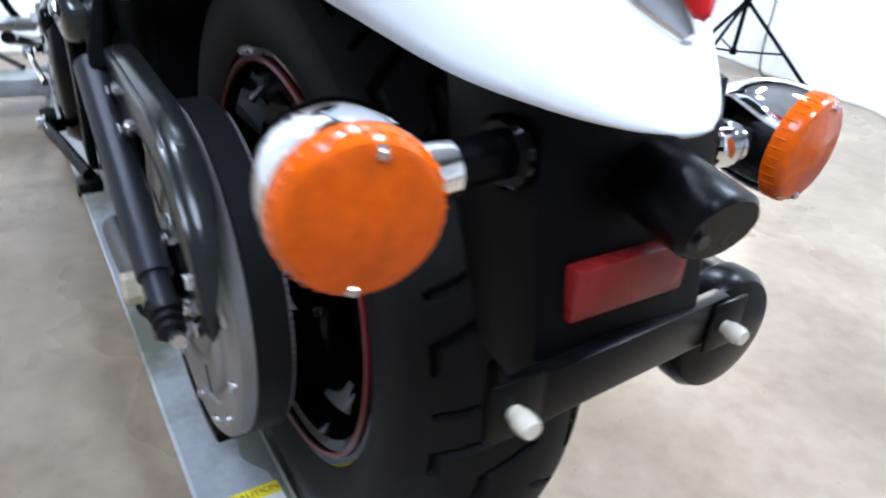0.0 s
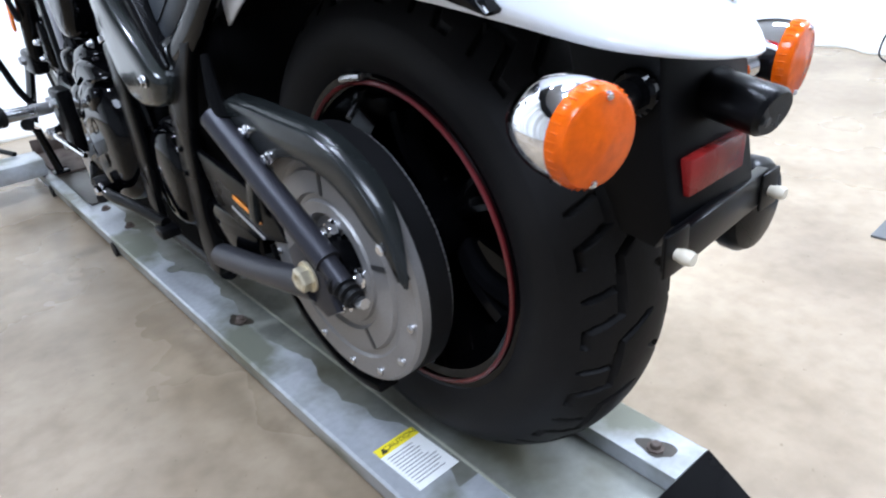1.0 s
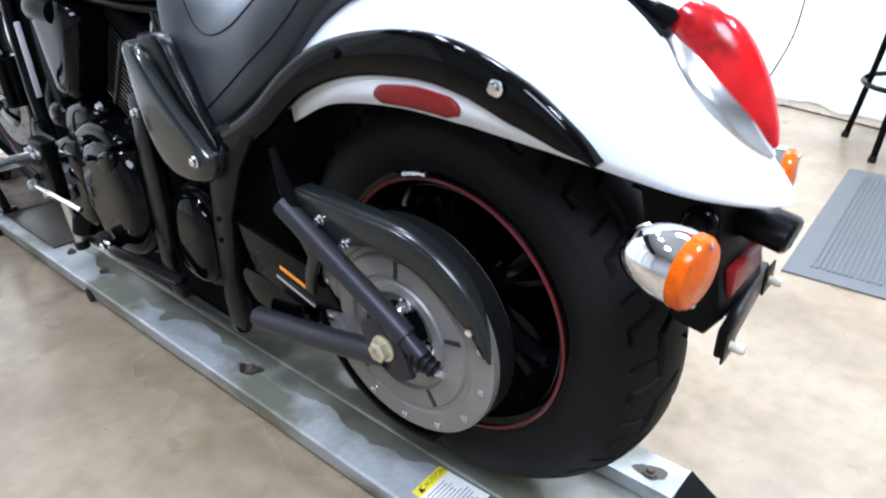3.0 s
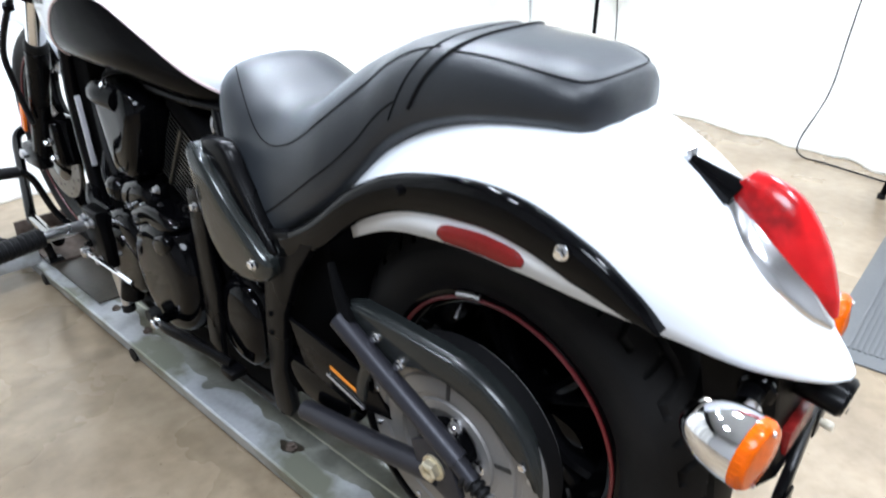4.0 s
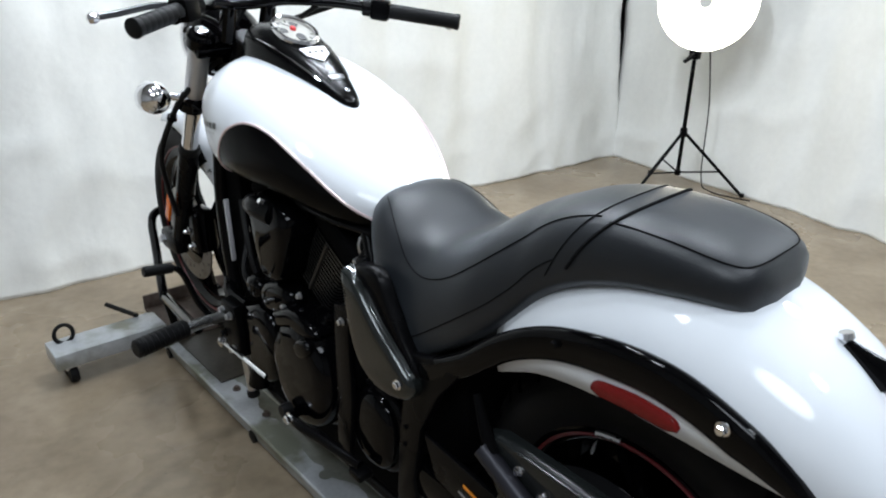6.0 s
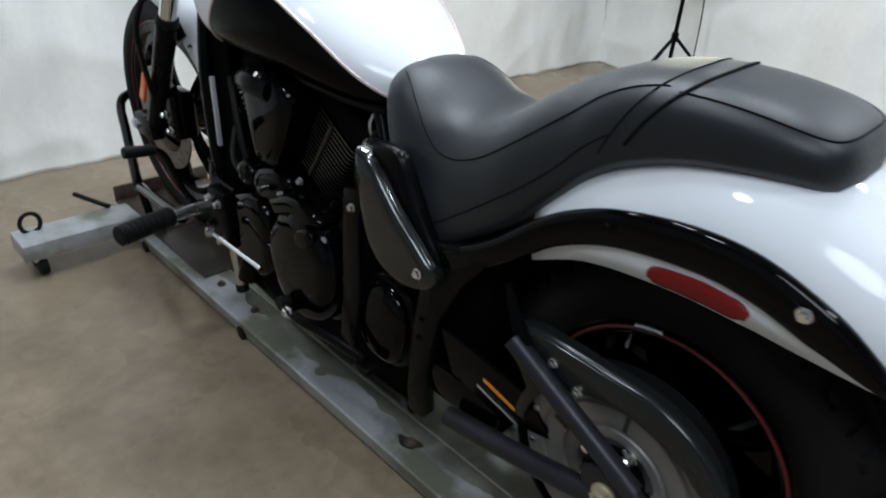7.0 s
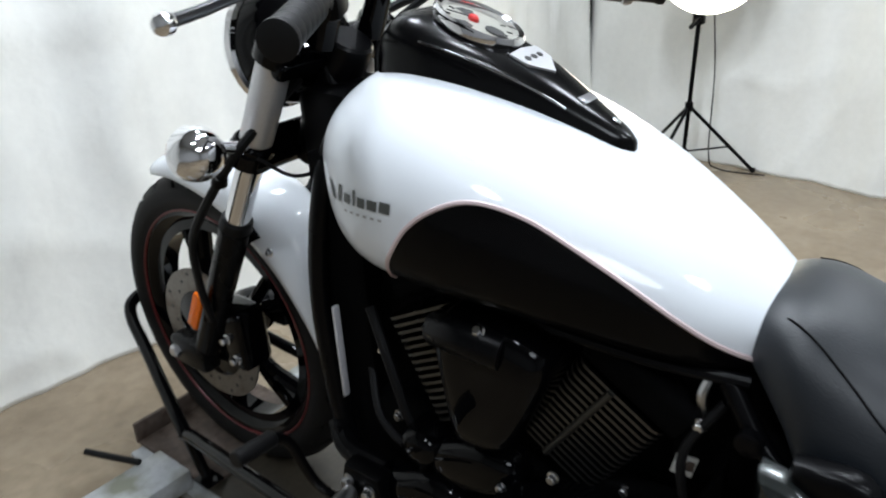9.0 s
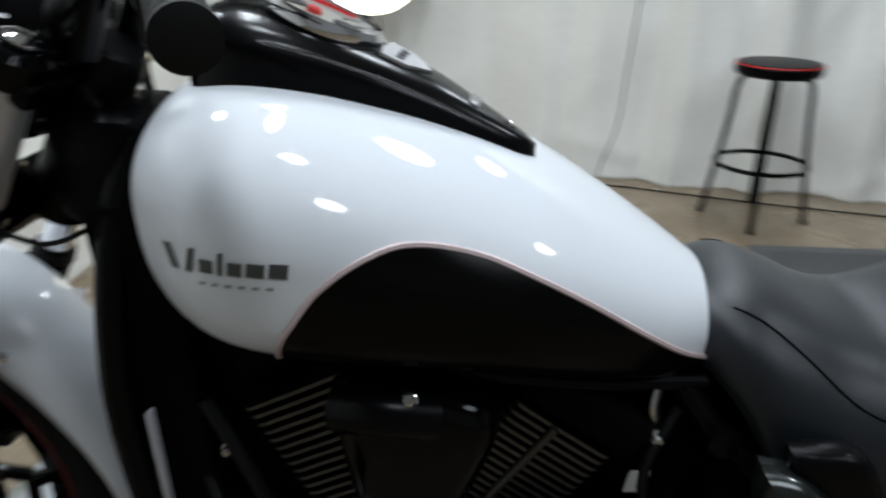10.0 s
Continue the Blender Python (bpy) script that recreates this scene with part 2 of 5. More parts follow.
def rod(p, q, r, r2=None, segs=16, bevel=0.0):
    p, q = Vector(p), Vector(q)
    h, r2 = (q - p).length, r if r2 is None else r2
    prof = [(r - bevel, 0), (r, bevel), (r2, h - bevel), (r2 - bevel, h)] if bevel else [(r, 0), (r2, h)]
    return lathe(prof, along(p, q - p), segs)


def block(x0, x1, y0, y1, z0, z1, bevel=0.004, segments=2):
    bm = bmesh.new()
    bmesh.ops.create_cube(bm, size=1)
    for v in bm.verts:
        v.co = ((x0 + x1) / 2 + v.co.x * (x1 - x0), (y0 + y1) / 2 + v.co.y * (y1 - y0), (z0 + z1) / 2 + v.co.z * (z1 - z0))
    if bevel:
        bmesh.ops.bevel(bm, geom=bm.edges[:], offset=bevel, segments=segments, affect="EDGES", profile=0.5)
    return bm


def slab(outline, x, thick, bevel=0.003, steps=0):
    """A plate in the plane of y and z at x, from an outline of (y, z)."""
    pts = [(p.y, p.z) for p in smoothed([(0, *o) for o in outline] + [(0, *outline[0])], steps)[:-1]] if steps else outline
    bm = bmesh.new()
    f = bm.faces.new([bm.verts.new((x, y, z)) for y, z in pts])
    g = bmesh.ops.extrude_face_region(bm, geom=[f])
    for v in g["geom"]:
        if isinstance(v, bmesh.types.BMVert):
            v.co.x += thick
    bmesh.ops.recalc_face_normals(bm, faces=bm.faces[:])
    if bevel:
        e = [e for e in bm.edges if len({round(v.co.x, 5) for v in e.verts}) == 1]
        bmesh.ops.bevel(bm, geom=e, offset=bevel, segments=2, affect="EDGES", profile=0.5)
    return bm


def join(*bms):
    """Several closed shapes as one mesh."""
    out = bms[0]
    for b in bms[1:]:
        me = bpy.data.meshes.new("join")
        b.to_mesh(me)
        b.free()
        out.from_mesh(me)
        bpy.data.meshes.remove(me)
    return out


def interp(table, y):
    """Smooth values of a table of rows (y, ...) at y."""
    k = max(0, min(len(table) - 2, sum(1 for row in table if row[0] <= y) - 1))
    p = [table[max(0, min(len(table) - 1, i))] for i in (k - 1, k, k + 1, k + 2)]
    t = max(0.0, min(1.0, (y - p[1][0]) / (p[2][0] - p[1][0])))
    out = []
    for c in range(1, len(table[0])):
        h = p[2][0] - p[1][0]
        s1 = (p[2][c] - p[0][c]) / max(1e-6, p[2][0] - p[0][0])
        s2 = (p[3][c] - p[1][c]) / max(1e-6, p[3][0] - p[1][0])
        out.append((2 * t**3 - 3 * t**2 + 1) * p[1][c] + (t**3 - 2 * t**2 + t) * h * s1 + (3 * t**2 - 2 * t**3) * p[2][c] + (t**3 - t**2) * h * s2)
    return out


def spow(v, e):
    return math.copysign(abs(v) ** e, v)


def bolt(p, d, r, h, material, parent, name="bolt", label=""):
    bm = join(lathe([(r * 1.35, 0), (r * 1.35, h * 0.25), (r * 1.1, h * 0.3)], along(p, d), 16), lathe([(r, h * 0.25), (r, h * 0.85), (r * 0.8, h)], along(p, d), 6))
    return part(name, bm, material, parent, label, 30)


# ---- the room ----
def sheet(name, p, q, z1, waves, seed, parent=None, bottom=0.0, step=0.03, cut=0.0, calm=(0.0, 0.0)):
    """A hanging cloth from p to q (x, y) with soft folds, which die down between the two runs in calm."""
    rnd = random.Random(seed)
    comps = [(w, a, rnd.uniform(0, 6.3), rnd.uniform(0.3, 1.2)) for w, a in waves]
    p, q = Vector((*p, 0)), Vector((*q, 0))
    run, n = (q - p).length, None
    d = (q - p).normalized()
    side = Vector((-d.y, d.x, 0))
    n, rows = int(run / step), 60
    bm = bmesh.new()
    grid = []
    for j in range(rows + 1):
        v = j / rows
        line = []
        for i in range(n + 1):
            s = run * i / n
            off = sum(a * math.sin(2 * math.pi * s / w + ph + tw * v * 2.0) for w, a, ph, tw in comps)
            still = max(0.0, min(1.0, (s - calm[0]) / (calm[1] - calm[0]))) if calm[0] != calm[1] else 0.0
            off *= (0.55 + 0.45 * v) * (1 - 0.8 * still)
            off += 0.05 * (1 - v) ** 3
            hem = bottom - 0.002 + 0.008 * max(0.0, noise.noise((s * 2.3, seed, 0.5)))
            z = hem + (z1 - hem) * v**1.2
            off += 0.02 * noise.noise((s * 2.6, z * 1.1, seed * 3.1)) + 0.013 * noise.noise((s * 8, z * 1.6, seed)) + 0.006 * noise.noise((s * 19, z * 4, seed)) + 0.012 * (1 - abs(noise.noise((s * 3.1 + z, z * 2.7, seed * 1.7)))) ** 6
            gather = cut * v**1.5 * max(0.0, 1 - s / 1.2)
            line.append(bm.verts.new(p + d * (s + gather) + side * off + Vector((0, 0, z))))
        grid.append(line)
    for a, b in zip(grid, grid[1:]):
        for i in range(n):
            bm.faces.new((a[i], a[i + 1], b[i + 1], b[i]))
    ob = part(name, bm, CLOTH, parent, smooth=180)
    s = ob.modifiers.new("thick", "SOLIDIFY")
    s.thickness = 0.003
    return ob


WAVES = [(2.3, 0.04), (1.13, 0.035), (0.62, 0.03), (0.29, 0.010)]
tagged(part("floor", block(-3.6, 4.2, -3.8, 3.2, -0.1, 0.0, 0), CONCRETE, smooth=0), "beige polished concrete floor with faint stains and scuffs", "floor", kind="structure")
# unseen ceiling and walls, added to close the room and shape reflections
tagged(part("ceiling", block(-3.6, 4.2, -3.8, 3.2, 3.6, 3.7, 0), CEIL, smooth=0), "plain ceiling, unseen, added to close the room", "ceiling", kind="structure")
for nm, b in (("wall_north", (-3.6, 4.2, 3.0, 3.1)), ("wall_south", (-3.6, 4.2, -3.7, -3.6)), ("wall_west", (-3.5, -3.4, -3.6, 3.0)), ("wall_east", (4.0, 4.1, -3.6, 3.0))):
    tagged(part(nm, block(*b, 0, 3.6, 0), GREYWALL if nm in ("wall_south", "wall_west") else DARKROOM, smooth=0), "plain added wall closing the room", "wall", kind="structure")
c = sheet("curtain", (3.22, 2.35), (-3.38, 2.49), 2.5, WAVES, 3, cut=0.17, calm=(1.3, 0.5))
tagged(c, "white cloth curtain hanging in soft folds to the concrete floor", "curtain", "studio curtains")
c = sheet("curtain", (2.15, -3.5), (3.25, 2.34), 2.5, [(1.9, 0.03), (0.83, 0.035), (0.39, 0.048), (0.21, 0.024)], 8, calm=(3.6, 4.8))
tagged(c, "white cloth curtain hanging in soft folds, with crumpled hem", "curtain", "studio curtains")


# ---- the dolly ----
def dolly():
    d = thing("motorcycle_dolly", "long grey steel motorcycle dolly with side arms, oil stains and casters", "dolly")
    for outer, inner, lab in ((-0.15, -0.045, "grey steel rail with oil stains"), (0.2, 0.122, "grey steel rail")):
        q = 1 if outer > inner else -1
        prof = [(inner, 0.028), (inner, 0.055), (outer - q * 0.004, 0.055), (outer, 0.052), (outer - q * 0.008, 0.012), (outer - q * 0.012, 0.012), (outer - q * 0.006, 0.049), (inner + q * 0.004, 0.051), (inner + q * 0.004, 0.028)]
        part("rail", loft([[(x, y, z) for x, z in prof] for y in (-0.305, 1.86)]), PLATE, d, lab, 30)
    part("channel_floor", block(-0.0445, 0.1215, -0.30, 1.86, 0.024, 0.028, 0.001), DECK, d, "oily grey steel channel floor", 30)
    bm = bmesh.new()
    v = [bm.verts.new(p) for p in ((-0.15, -0.306, 0.054), (0.2, -0.306, 0.054), (0.2, -0.306, 0.004), (-0.15, -0.306, 0.004), (-0.15, -0.385, 0.004), (0.2, -0.385, 0.004))]
    for f in ((0, 1, 5, 4), (0, 4, 3), (1, 2, 5), (3, 4, 5, 2), (0, 3, 2, 1)):
        bm.faces.new([v[i] for i in f])
    part("ramp_end", bm, SATIN, d, "worn black sloping end", 0)
    for s in (-1, 1):
        cx = 0.04
        x0, x1 = sorted((cx + s * 0.176, cx + s * 0.50))
        arm = part("arm", block(x0, x1, 1.63, 1.745, 0.062, 0.112, 0.005), PLATE, d, "grey square steel side arm", 30)
        for y in (1.66, 1.715):
            xw = cx + s * 0.455
            part("caster_wheel", lathe([(0.012, -0.012), (0.025, -0.011), (0.027, 0), (0.025, 0.011), (0.012, 0.012)], along((xw, y, 0.028), LEFT), 20), GRIPRUB, d, "black caster wheel")
        part("caster_fork", block(cx + s * 0.455 - 0.02, cx + s * 0.455 + 0.02, 1.65, 1.725, 0.045, 0.0615, 0.003), STEEL, d)
        pts = [(cx + s * 0.45 + 0.026 * math.cos(a), 1.715, 0.136 + 0.03 * math.sin(a)) for a in (2 * math.pi * k / 12 for k in range(13))]
        part("eye_bolt", tube(pts, 0.006, 8, 3), GRIPRUB, d, "black steel tie-down eye")
    part("lever", tube([(-0.19, 1.735, 0.118), (-0.215, 1.79, 0.122), (-0.245, 1.855, 0.128)], 0.0075, 10, 4), GRIPRUB, d, "black rubber-covered lever")
    part("chock_plate", block(-0.12, 0.2, 1.60, 1.87, 0.0555, 0.066, 0.002), RUST, d, "rusty brown chock plate", 30)
    part("chock_tray", block(-0.12, 0.2, 1.285, 1.598, 0.0555, 0.0605, 0.002), OIL, d, "oily black steel tray before the chock", 30)
    part("chock_plate", block(-0.12, 0.2, 1.875, 1.885, 0.0555, 0.11, 0.002), RUST, d, "rusty upright stop", 30)
    for y in (1.052, 1.612):
        for x in (-0.138, 0.188):
            part("roller", lathe([(0.006, -0.012), (0.017, -0.011), (0.018, 0.011), (0.006, 0.012)], along((x, y, 0.0185), LEFT), 16), GRIPRUB, d, "small black floor roller")
    # thin strip whose pale colour carries the edge highlight
    part("edge_lip", block(-0.0495, -0.0452, -0.303, 1.59, 0.0552, 0.0578, 0.001), LIP, d, "olive channel edge with its highlight in the colour", 30)
    part("stamped_mark", lathe([(0.017, 0), (0.017, 0.0006), (0.012, 0.0008), (0.0115, 0.0004), (0.006, 0.0004), (0.0055, 0.0008)], pose(-0.104, 0.763, 0.0554), 24), DECK, d, "round stamped mark on the rail", 20)
    half = [(-0.225, 1.13, 0.335), (-0.215, 1.2, 0.318), (-0.135, 1.60, 0.215), (-0.131, 1.634, 0.217), (-0.06, 1.86, 0.305), (-0.035, 1.94, 0.335), (-0.01, 1.975, 0.36), (0.04, 1.985, 0.37)]
    part("hoop", tube(half + [(0.08 - x, y, z) for x, y, z in half[-2::-1]], 0.014, 12, 4), GLOSS, d, "black tubular wheel hoop")
    for x, t in ((-0.131, -0.105), (0.211, 0.185)):
        part("hoop_leg", tube([(x, 1.63, 0.216), (t, 1.62, 0.062)], 0.012, 12, 1), GLOSS, d, "black hoop leg")
        part("leg_flange", block(t - 0.022, t + 0.022, 1.595, 1.645, 0.0655, 0.071, 0.001), GLOSS, d)
    bm = bmesh.new()
    edge = [(-0.08 + 0.034 * noise.noise((y * 6.5, 1.7, 0)) + 0.014 * noise.noise((y * 21, 0.3, 0)) + 0.004 * noise.noise((y * 70, 0.9, 0)), y) for y in (-0.12 + 1.6 * k / 200 for k in range(201))]
    rows = [(bm.verts.new((x, y, 0.05525)), bm.verts.new((-0.0455, y, 0.05525))) for x, y in edge]
    for p, q in zip(rows, rows[1:]):
        bm.faces.new((p[0], p[1], q[1], q[0]))
    part("oil_film", bm, DECK, d, "olive grime along the inner rail", 0)
    for x, y in ((-0.1, 0.463), (-0.095, 1.067), (-0.1, 1.23), (0.151, -0.256), (0.16, 0.5), (0.16, 1.1)):
        part("stud", lathe([(0.012, 0), (0.012, 0.003), (0.0075, 0.0035), (0.0075, 0.009), (0.006, 0.0105)], pose(x, y, 0.0555), 8), RUST, d, "rusty stud with oily stain")
    rnd = random.Random(11)
    for x, y, r in ((-0.1, 0.466, 0.022), (0.153, -0.256, 0.022)):
        bm = bmesh.new()
        ph = [rnd.uniform(0, 6.3) for k in range(3)]
        edge = [(a, 0.8 + 0.15 * math.sin(2 * a + ph[0]) + 0.1 * math.sin(3 * a + ph[1]) + 0.07 * math.sin(5 * a + ph[2])) for a in (2 * math.pi * k / 40 for k in range(40))]
        bm.faces.new([bm.verts.new((x + r * q * 0.9 * math.cos(a), y + r * q * 1.5 * math.sin(a), 0.0555)) for a, q in edge])
        part("oil_stain", bm, OIL, d, "dark oil stain", 0)
    return d


dolly()
lab = thing("warning_label", "white and yellow caution label stuck on the grey rail", "label", m=pose(-0.09, -0.038, 0.0553, 0, 0, 2))
part("paper", block(-0.035, 0.035, -0.05, 0.05, 0, 0.0006, 0), PAPER, lab, smooth=0)
part("band", block(-0.035, 0.035, 0.032, 0.05, 0.0006, 0.0009, 0), YELLOW, lab, "yellow heading band", smooth=0)


def text(body, size, material, parent, m, name="lettering", label=""):
    cu = bpy.data.curves.new(name, "FONT")
    cu.body, cu.size, cu.align_x, cu.align_y = body, size, "CENTER", "CENTER"
    tmp = new(name, cu)
    bpy.context.view_layer.update()
    me = bpy.data.meshes.new_from_object(tmp.evaluated_get(bpy.context.evaluated_depsgraph_get()))
    bpy.data.objects.remove(tmp)
    me.materials.clear()
    me.materials.append(material)
    ob = new(name, me)
    ob.parent, ob.matrix_basis = parent, m
    return tagged(ob, label) if label else ob


text("CAUTION", 0.0125, INK, lab, pose(0.006, 0.041, 0.0012), label="black printed word")
tri = bmesh.new()
tri.faces.new([tri.verts.new(p) for p in ((-0.029, 0.035, 0.0012), (-0.018, 0.035, 0.0012), (-0.0235, 0.046, 0.0012))])
part("warning_triangle", tri, INK, lab, smooth=0)
bars = bmesh.new()
rnd = random.Random(4)
for k in range(11):
    y = 0.025 - k * 0.0062
    w = rnd.uniform(0.04, 0.058)
    bars.faces.new([bars.verts.new(p) for p in ((-0.029, y, 0.0009), (-0.029 + w, y, 0.0009), (-0.029 + w, y - 0.0022, 0.0009), (-0.029, y - 0.0022, 0.0009))])
part("print_bars", bars, GREYINK, lab, "small grey print", smooth=0)

# ---- the motorcycle ----
BIKE = thing("motorcycle", "white and black cruiser motorcycle with black seat on a steel dolly", "motorcycle", m=pose(0.038, 0, 0.055, 0, -2.0, 0))
RY, RZ, RR = 0.006, 0.307, 0.316
FY, FZ, FR = 1.645, 0.335, 0.341


def tyre_mesh(y, z, radius, half, rim_r, pitch, grooves, nu, nv, depth=0.010):
    """A tyre: rounded crown with cut grooves and side walls down to the bead."""
    prof = []
    for k in range(nv + 1):
        s = -1 + 2 * k / nv
        prof.append((s * half * (1.0 - 0.06 * s * s), radius - (radius - rim_r) * 0.42 * abs(s) ** 2.15, s))
    wall = [(half * 1.0, rim_r + (radius - rim_r) * 0.42), (half * 0.99, rim_r + (radius - rim_r) * 0.3), (half * 0.93, rim_r + (radius - rim_r) * 0.14), (half * 0.83, rim_r + 0.004), (half * 0.78, rim_r - 0.004)]
    rows = [(-x, r, None) for x, r in wall[::-1]] + prof + [(x, r, None) for x, r in wall]
    bm = bmesh.new()
    grid = []
    for x, r, s in rows:
        line = []
        for i in range(nu):
            a = 2 * math.pi * i / nu
            rr = r - (depth * grooves(a * pitch / (2 * math.pi), s) if s is not None else 0)
            line.append(bm.verts.new((x, y + rr * math.cos(a), z + rr * math.sin(a))))
        grid.append(line)
    for a, b in zip(grid, grid[1:]):
        for i in range(nu):
            j = (i + 1) % nu
            bm.faces.new((a[i], a[j], b[j], b[i]))
    return bm


def near(v, w):
    return max(0.0, min(1.0, (w - abs(v)) / (0.3 * w)))


def rear_grooves(u, s):
    """Zigzag grooves from the crown out to both shoulders, hooked at their ends, and short bars between."""
    side = 1 if s > 0 else -1
    t = abs(s)
    u = (u + (0.5 if side > 0 else 0.0)) % 1.0
    g = 0.0
    # one long cut: out from the crown, along, and out again to the shoulder
    def seg(u0, t0, u1, t1, w):
        du, dt = (u1 - u0) * 1.0, (t1 - t0) * 1.0
        best = 0.0
        for sh in (0, 1):
            pu, pt = u + sh - u0, t - t0
            k = max(0.0, min(1.0, (pu * du + pt * dt) / (du * du + dt * dt)))
            best = max(best, near(math.hypot(pu - k * du, pt - k * dt), w))
        return best
    g = max(g, seg(0.0, 0.06, 0.28, 0.43, 0.044), seg(0.28, 0.43, 0.92, 0.45, 0.044), seg(0.92, 0.45, 1.12, 0.78, 0.044), seg(1.12, 0.78, 1.32, 0.79, 0.04))
    g = max(g, seg(0.62, 0.53, 0.72, 0.78, 0.04))
    return g


def front_grooves(u, s):
    t = abs(s)
    u = (u + (0.5 if s > 0 else 0)) % 1.0
    return near((u - 0.5) - (t - 0.5) * 0.8, 0.09) if 0.1 < t < 0.85 else 0.0


def circle(y, z, r, x, a0=0, a1=360, n=48):
    return [(x, y + r * math.cos(radians(a0 + (a1 - a0) * k / n)), z + r * math.sin(radians(a0 + (a1 - a0) * k / n))) for k in range(n + 1)]


def wheel(name, y, z, radius, half, rim_r, spokes, grooves, pitch, nu, nv, label, half_rim):
    ax = along((0, y, z), (1, 0, 0))
    prof = [(rim_r - 0.03, -half_rim * 0.55), (rim_r - 0.016, -half_rim * 0.9), (rim_r - 0.001, -half_rim), (rim_r + 0.008, -half_rim), (rim_r + 0.006, -half_rim * 0.86), (rim_r - 0.012, -half_rim * 0.6), (rim_r - 0.018, 0)]
    prof = prof + [(r, -h) for r, h in prof[-2::-1]] + [(rim_r - 0.05, 0.02), (rim_r - 0.05, -0.02), (rim_r - 0.03, -half_rim * 0.55)]
    w = part(name, lathe(prof, ax, 72, caps=False), GLOSS, BIKE, label)
    part("tyre", tyre_mesh(y, z, radius, half, rim_r, pitch, grooves, nu, nv), RUBBER, w, "black rubber tyre with cut tread", 28)
    for s in (-1, 1):
        part("rim_stripe", tube(circle(y, z, rim_r - 0.004, s * (half_rim + 0.001), n=64), 0.003, 6, 1), RED, w, "dark red pinstripe ring")
    part("hub", lathe([(0.03, -0.08), (0.05, -0.075), (0.055, -0.04), (0.045, 0), (0.055, 0.04), (0.05, 0.075), (0.03, 0.08)], ax, 32), GLOSS, w)
    for k in range(spokes):
        for d in (-4.5, 4.5):
            a = radians(360 * k / spokes + d)
            b = radians(360 * k / spokes + d * 1.9)
            o = Vector((0, math.cos(a), math.sin(a)))
            e = Vector((0, math.cos(b), math.sin(b)))
            c = Vector((0, y, z))
            part("spoke", tube([c + o * 0.045, c + o * (rim_r * 0.5) + Vector((-0.012, 0, 0)), c + e * (rim_r - 0.035)], 0.011, 8, 4, r2=0.014, flat=1.3), GLOSS if half < 0.06 else SATIN, w)
    return w


rear = wheel("rear_wheel", RY, RZ, RR, 0.09, 0.2, 5, rear_grooves, 20, 1160, 84, "gloss black cast rear wheel with red pinstripe", 0.077)
front = wheel("front_wheel", FY, FZ, FR, 0.045, 0.272, 5, front_grooves, 26, 300, 24, "gloss black cast front wheel with red pinstripe", 0.034)
part("wheel_web", lathe([(0.05, 0.0), (0.19, 0.01), (0.19, 0.016), (0.05, 0.02)], along((0.02, RY, RZ), (1, 0, 0)), 48), GLOSS, rear, "black inner wheel web")
part("balance_weight", tube(circle(RY, RZ, 0.203, -0.082, 72, 84, 6), 0.005, 8, 2), STEEL, rear, "silver stick-on balance weight")
part("valve", rod((-0.05, RY + 0.18 * math.cos(1.1), RZ + 0.18 * math.sin(1.1)), (-0.075, RY + 0.16 * math.cos(1.1), RZ + 0.16 * math.sin(1.1)), 0.004), STEEL, rear)

# drive pulley and belt
PY, PZ = 0.012, 0.313
pul = part("drive_pulley", lathe([(0.03, 0.0), (0.055, 0.002), (0.062, 0.012), (0.076, 0.013), (0.078, 0.009), (0.084, 0.009), (0.087, 0.014), (0.113, 0.014), (0.116, 0.009), (0.123, 0.009), (0.126, 0.012), (0.153, 0.0125), (0.157, 0.009), (0.157, -0.003), (0.15, -0.005), (0.15, -0.034), (0.05, -0.034)], along((-0.155, PY, PZ), LEFT), 96), PULLEY, rear, "grey cast alloy belt pulley")
for k in range(14):
    a = radians(360 / 14 * k + 12)
    part("pin", lathe([(0.0055, 0), (0.0055, 0.0025), (0.0035, 0.004)], along((-0.1672, PY + 0.143 * math.cos(a), PZ + 0.143 * math.sin(a)), LEFT), 10), STEEL, pul)
for k in range(5):
    a = radians(72 * k + 20)
    o, t = Vector((0, math.cos(a), math.sin(a))), Vector((0, -math.sin(a), math.cos(a)))
    c = Vector((-0.1690, PY, PZ))
    bm = bmesh.new()
    bm.faces.new([bm.verts.new(c + o * r + t * q) for r, q in ((0.0865, -0.004), (0.113, -0.003), (0.1135, 0.004), (0.0865, 0.002))])
    g = bmesh.ops.extrude_face_region(bm, geom=bm.faces[:])
    for v in g["geom"]:
        if isinstance(v, bmesh.types.BMVert):
            v.co.x -= 0.001
    part("slot", bm, INK, pul, smooth=0)
    a += 0.3
    o = Vector((0, math.cos(a), math.sin(a)))
    p = c + o * 0.052 + Vector((0.004, 0, 0))
    part("pulley_nut", join(lathe([(0.0125, 0), (0.0125, 0.004), (0.011, 0.005)], along(p, LEFT), 20), lathe([(0.0105, 0.004), (0.0105, 0.013)], along(p, LEFT), 6), lathe([(0.0085, 0.012), (0.0085, 0.018), (0.006, 0.0215), (0.002, 0.023)], along(p, LEFT), 20)), CHROME, pul, "chrome acorn nut", 30)
belt = part("drive_belt", lathe([(0.15, -0.014), (0.1585, -0.014), (0.1585, 0.014), (0.15, 0.014), (0.15, -0.014)], along((-0.137, PY, PZ), LEFT), 96, caps=False), GRIPRUB, rear, "black toothed rubber belt")
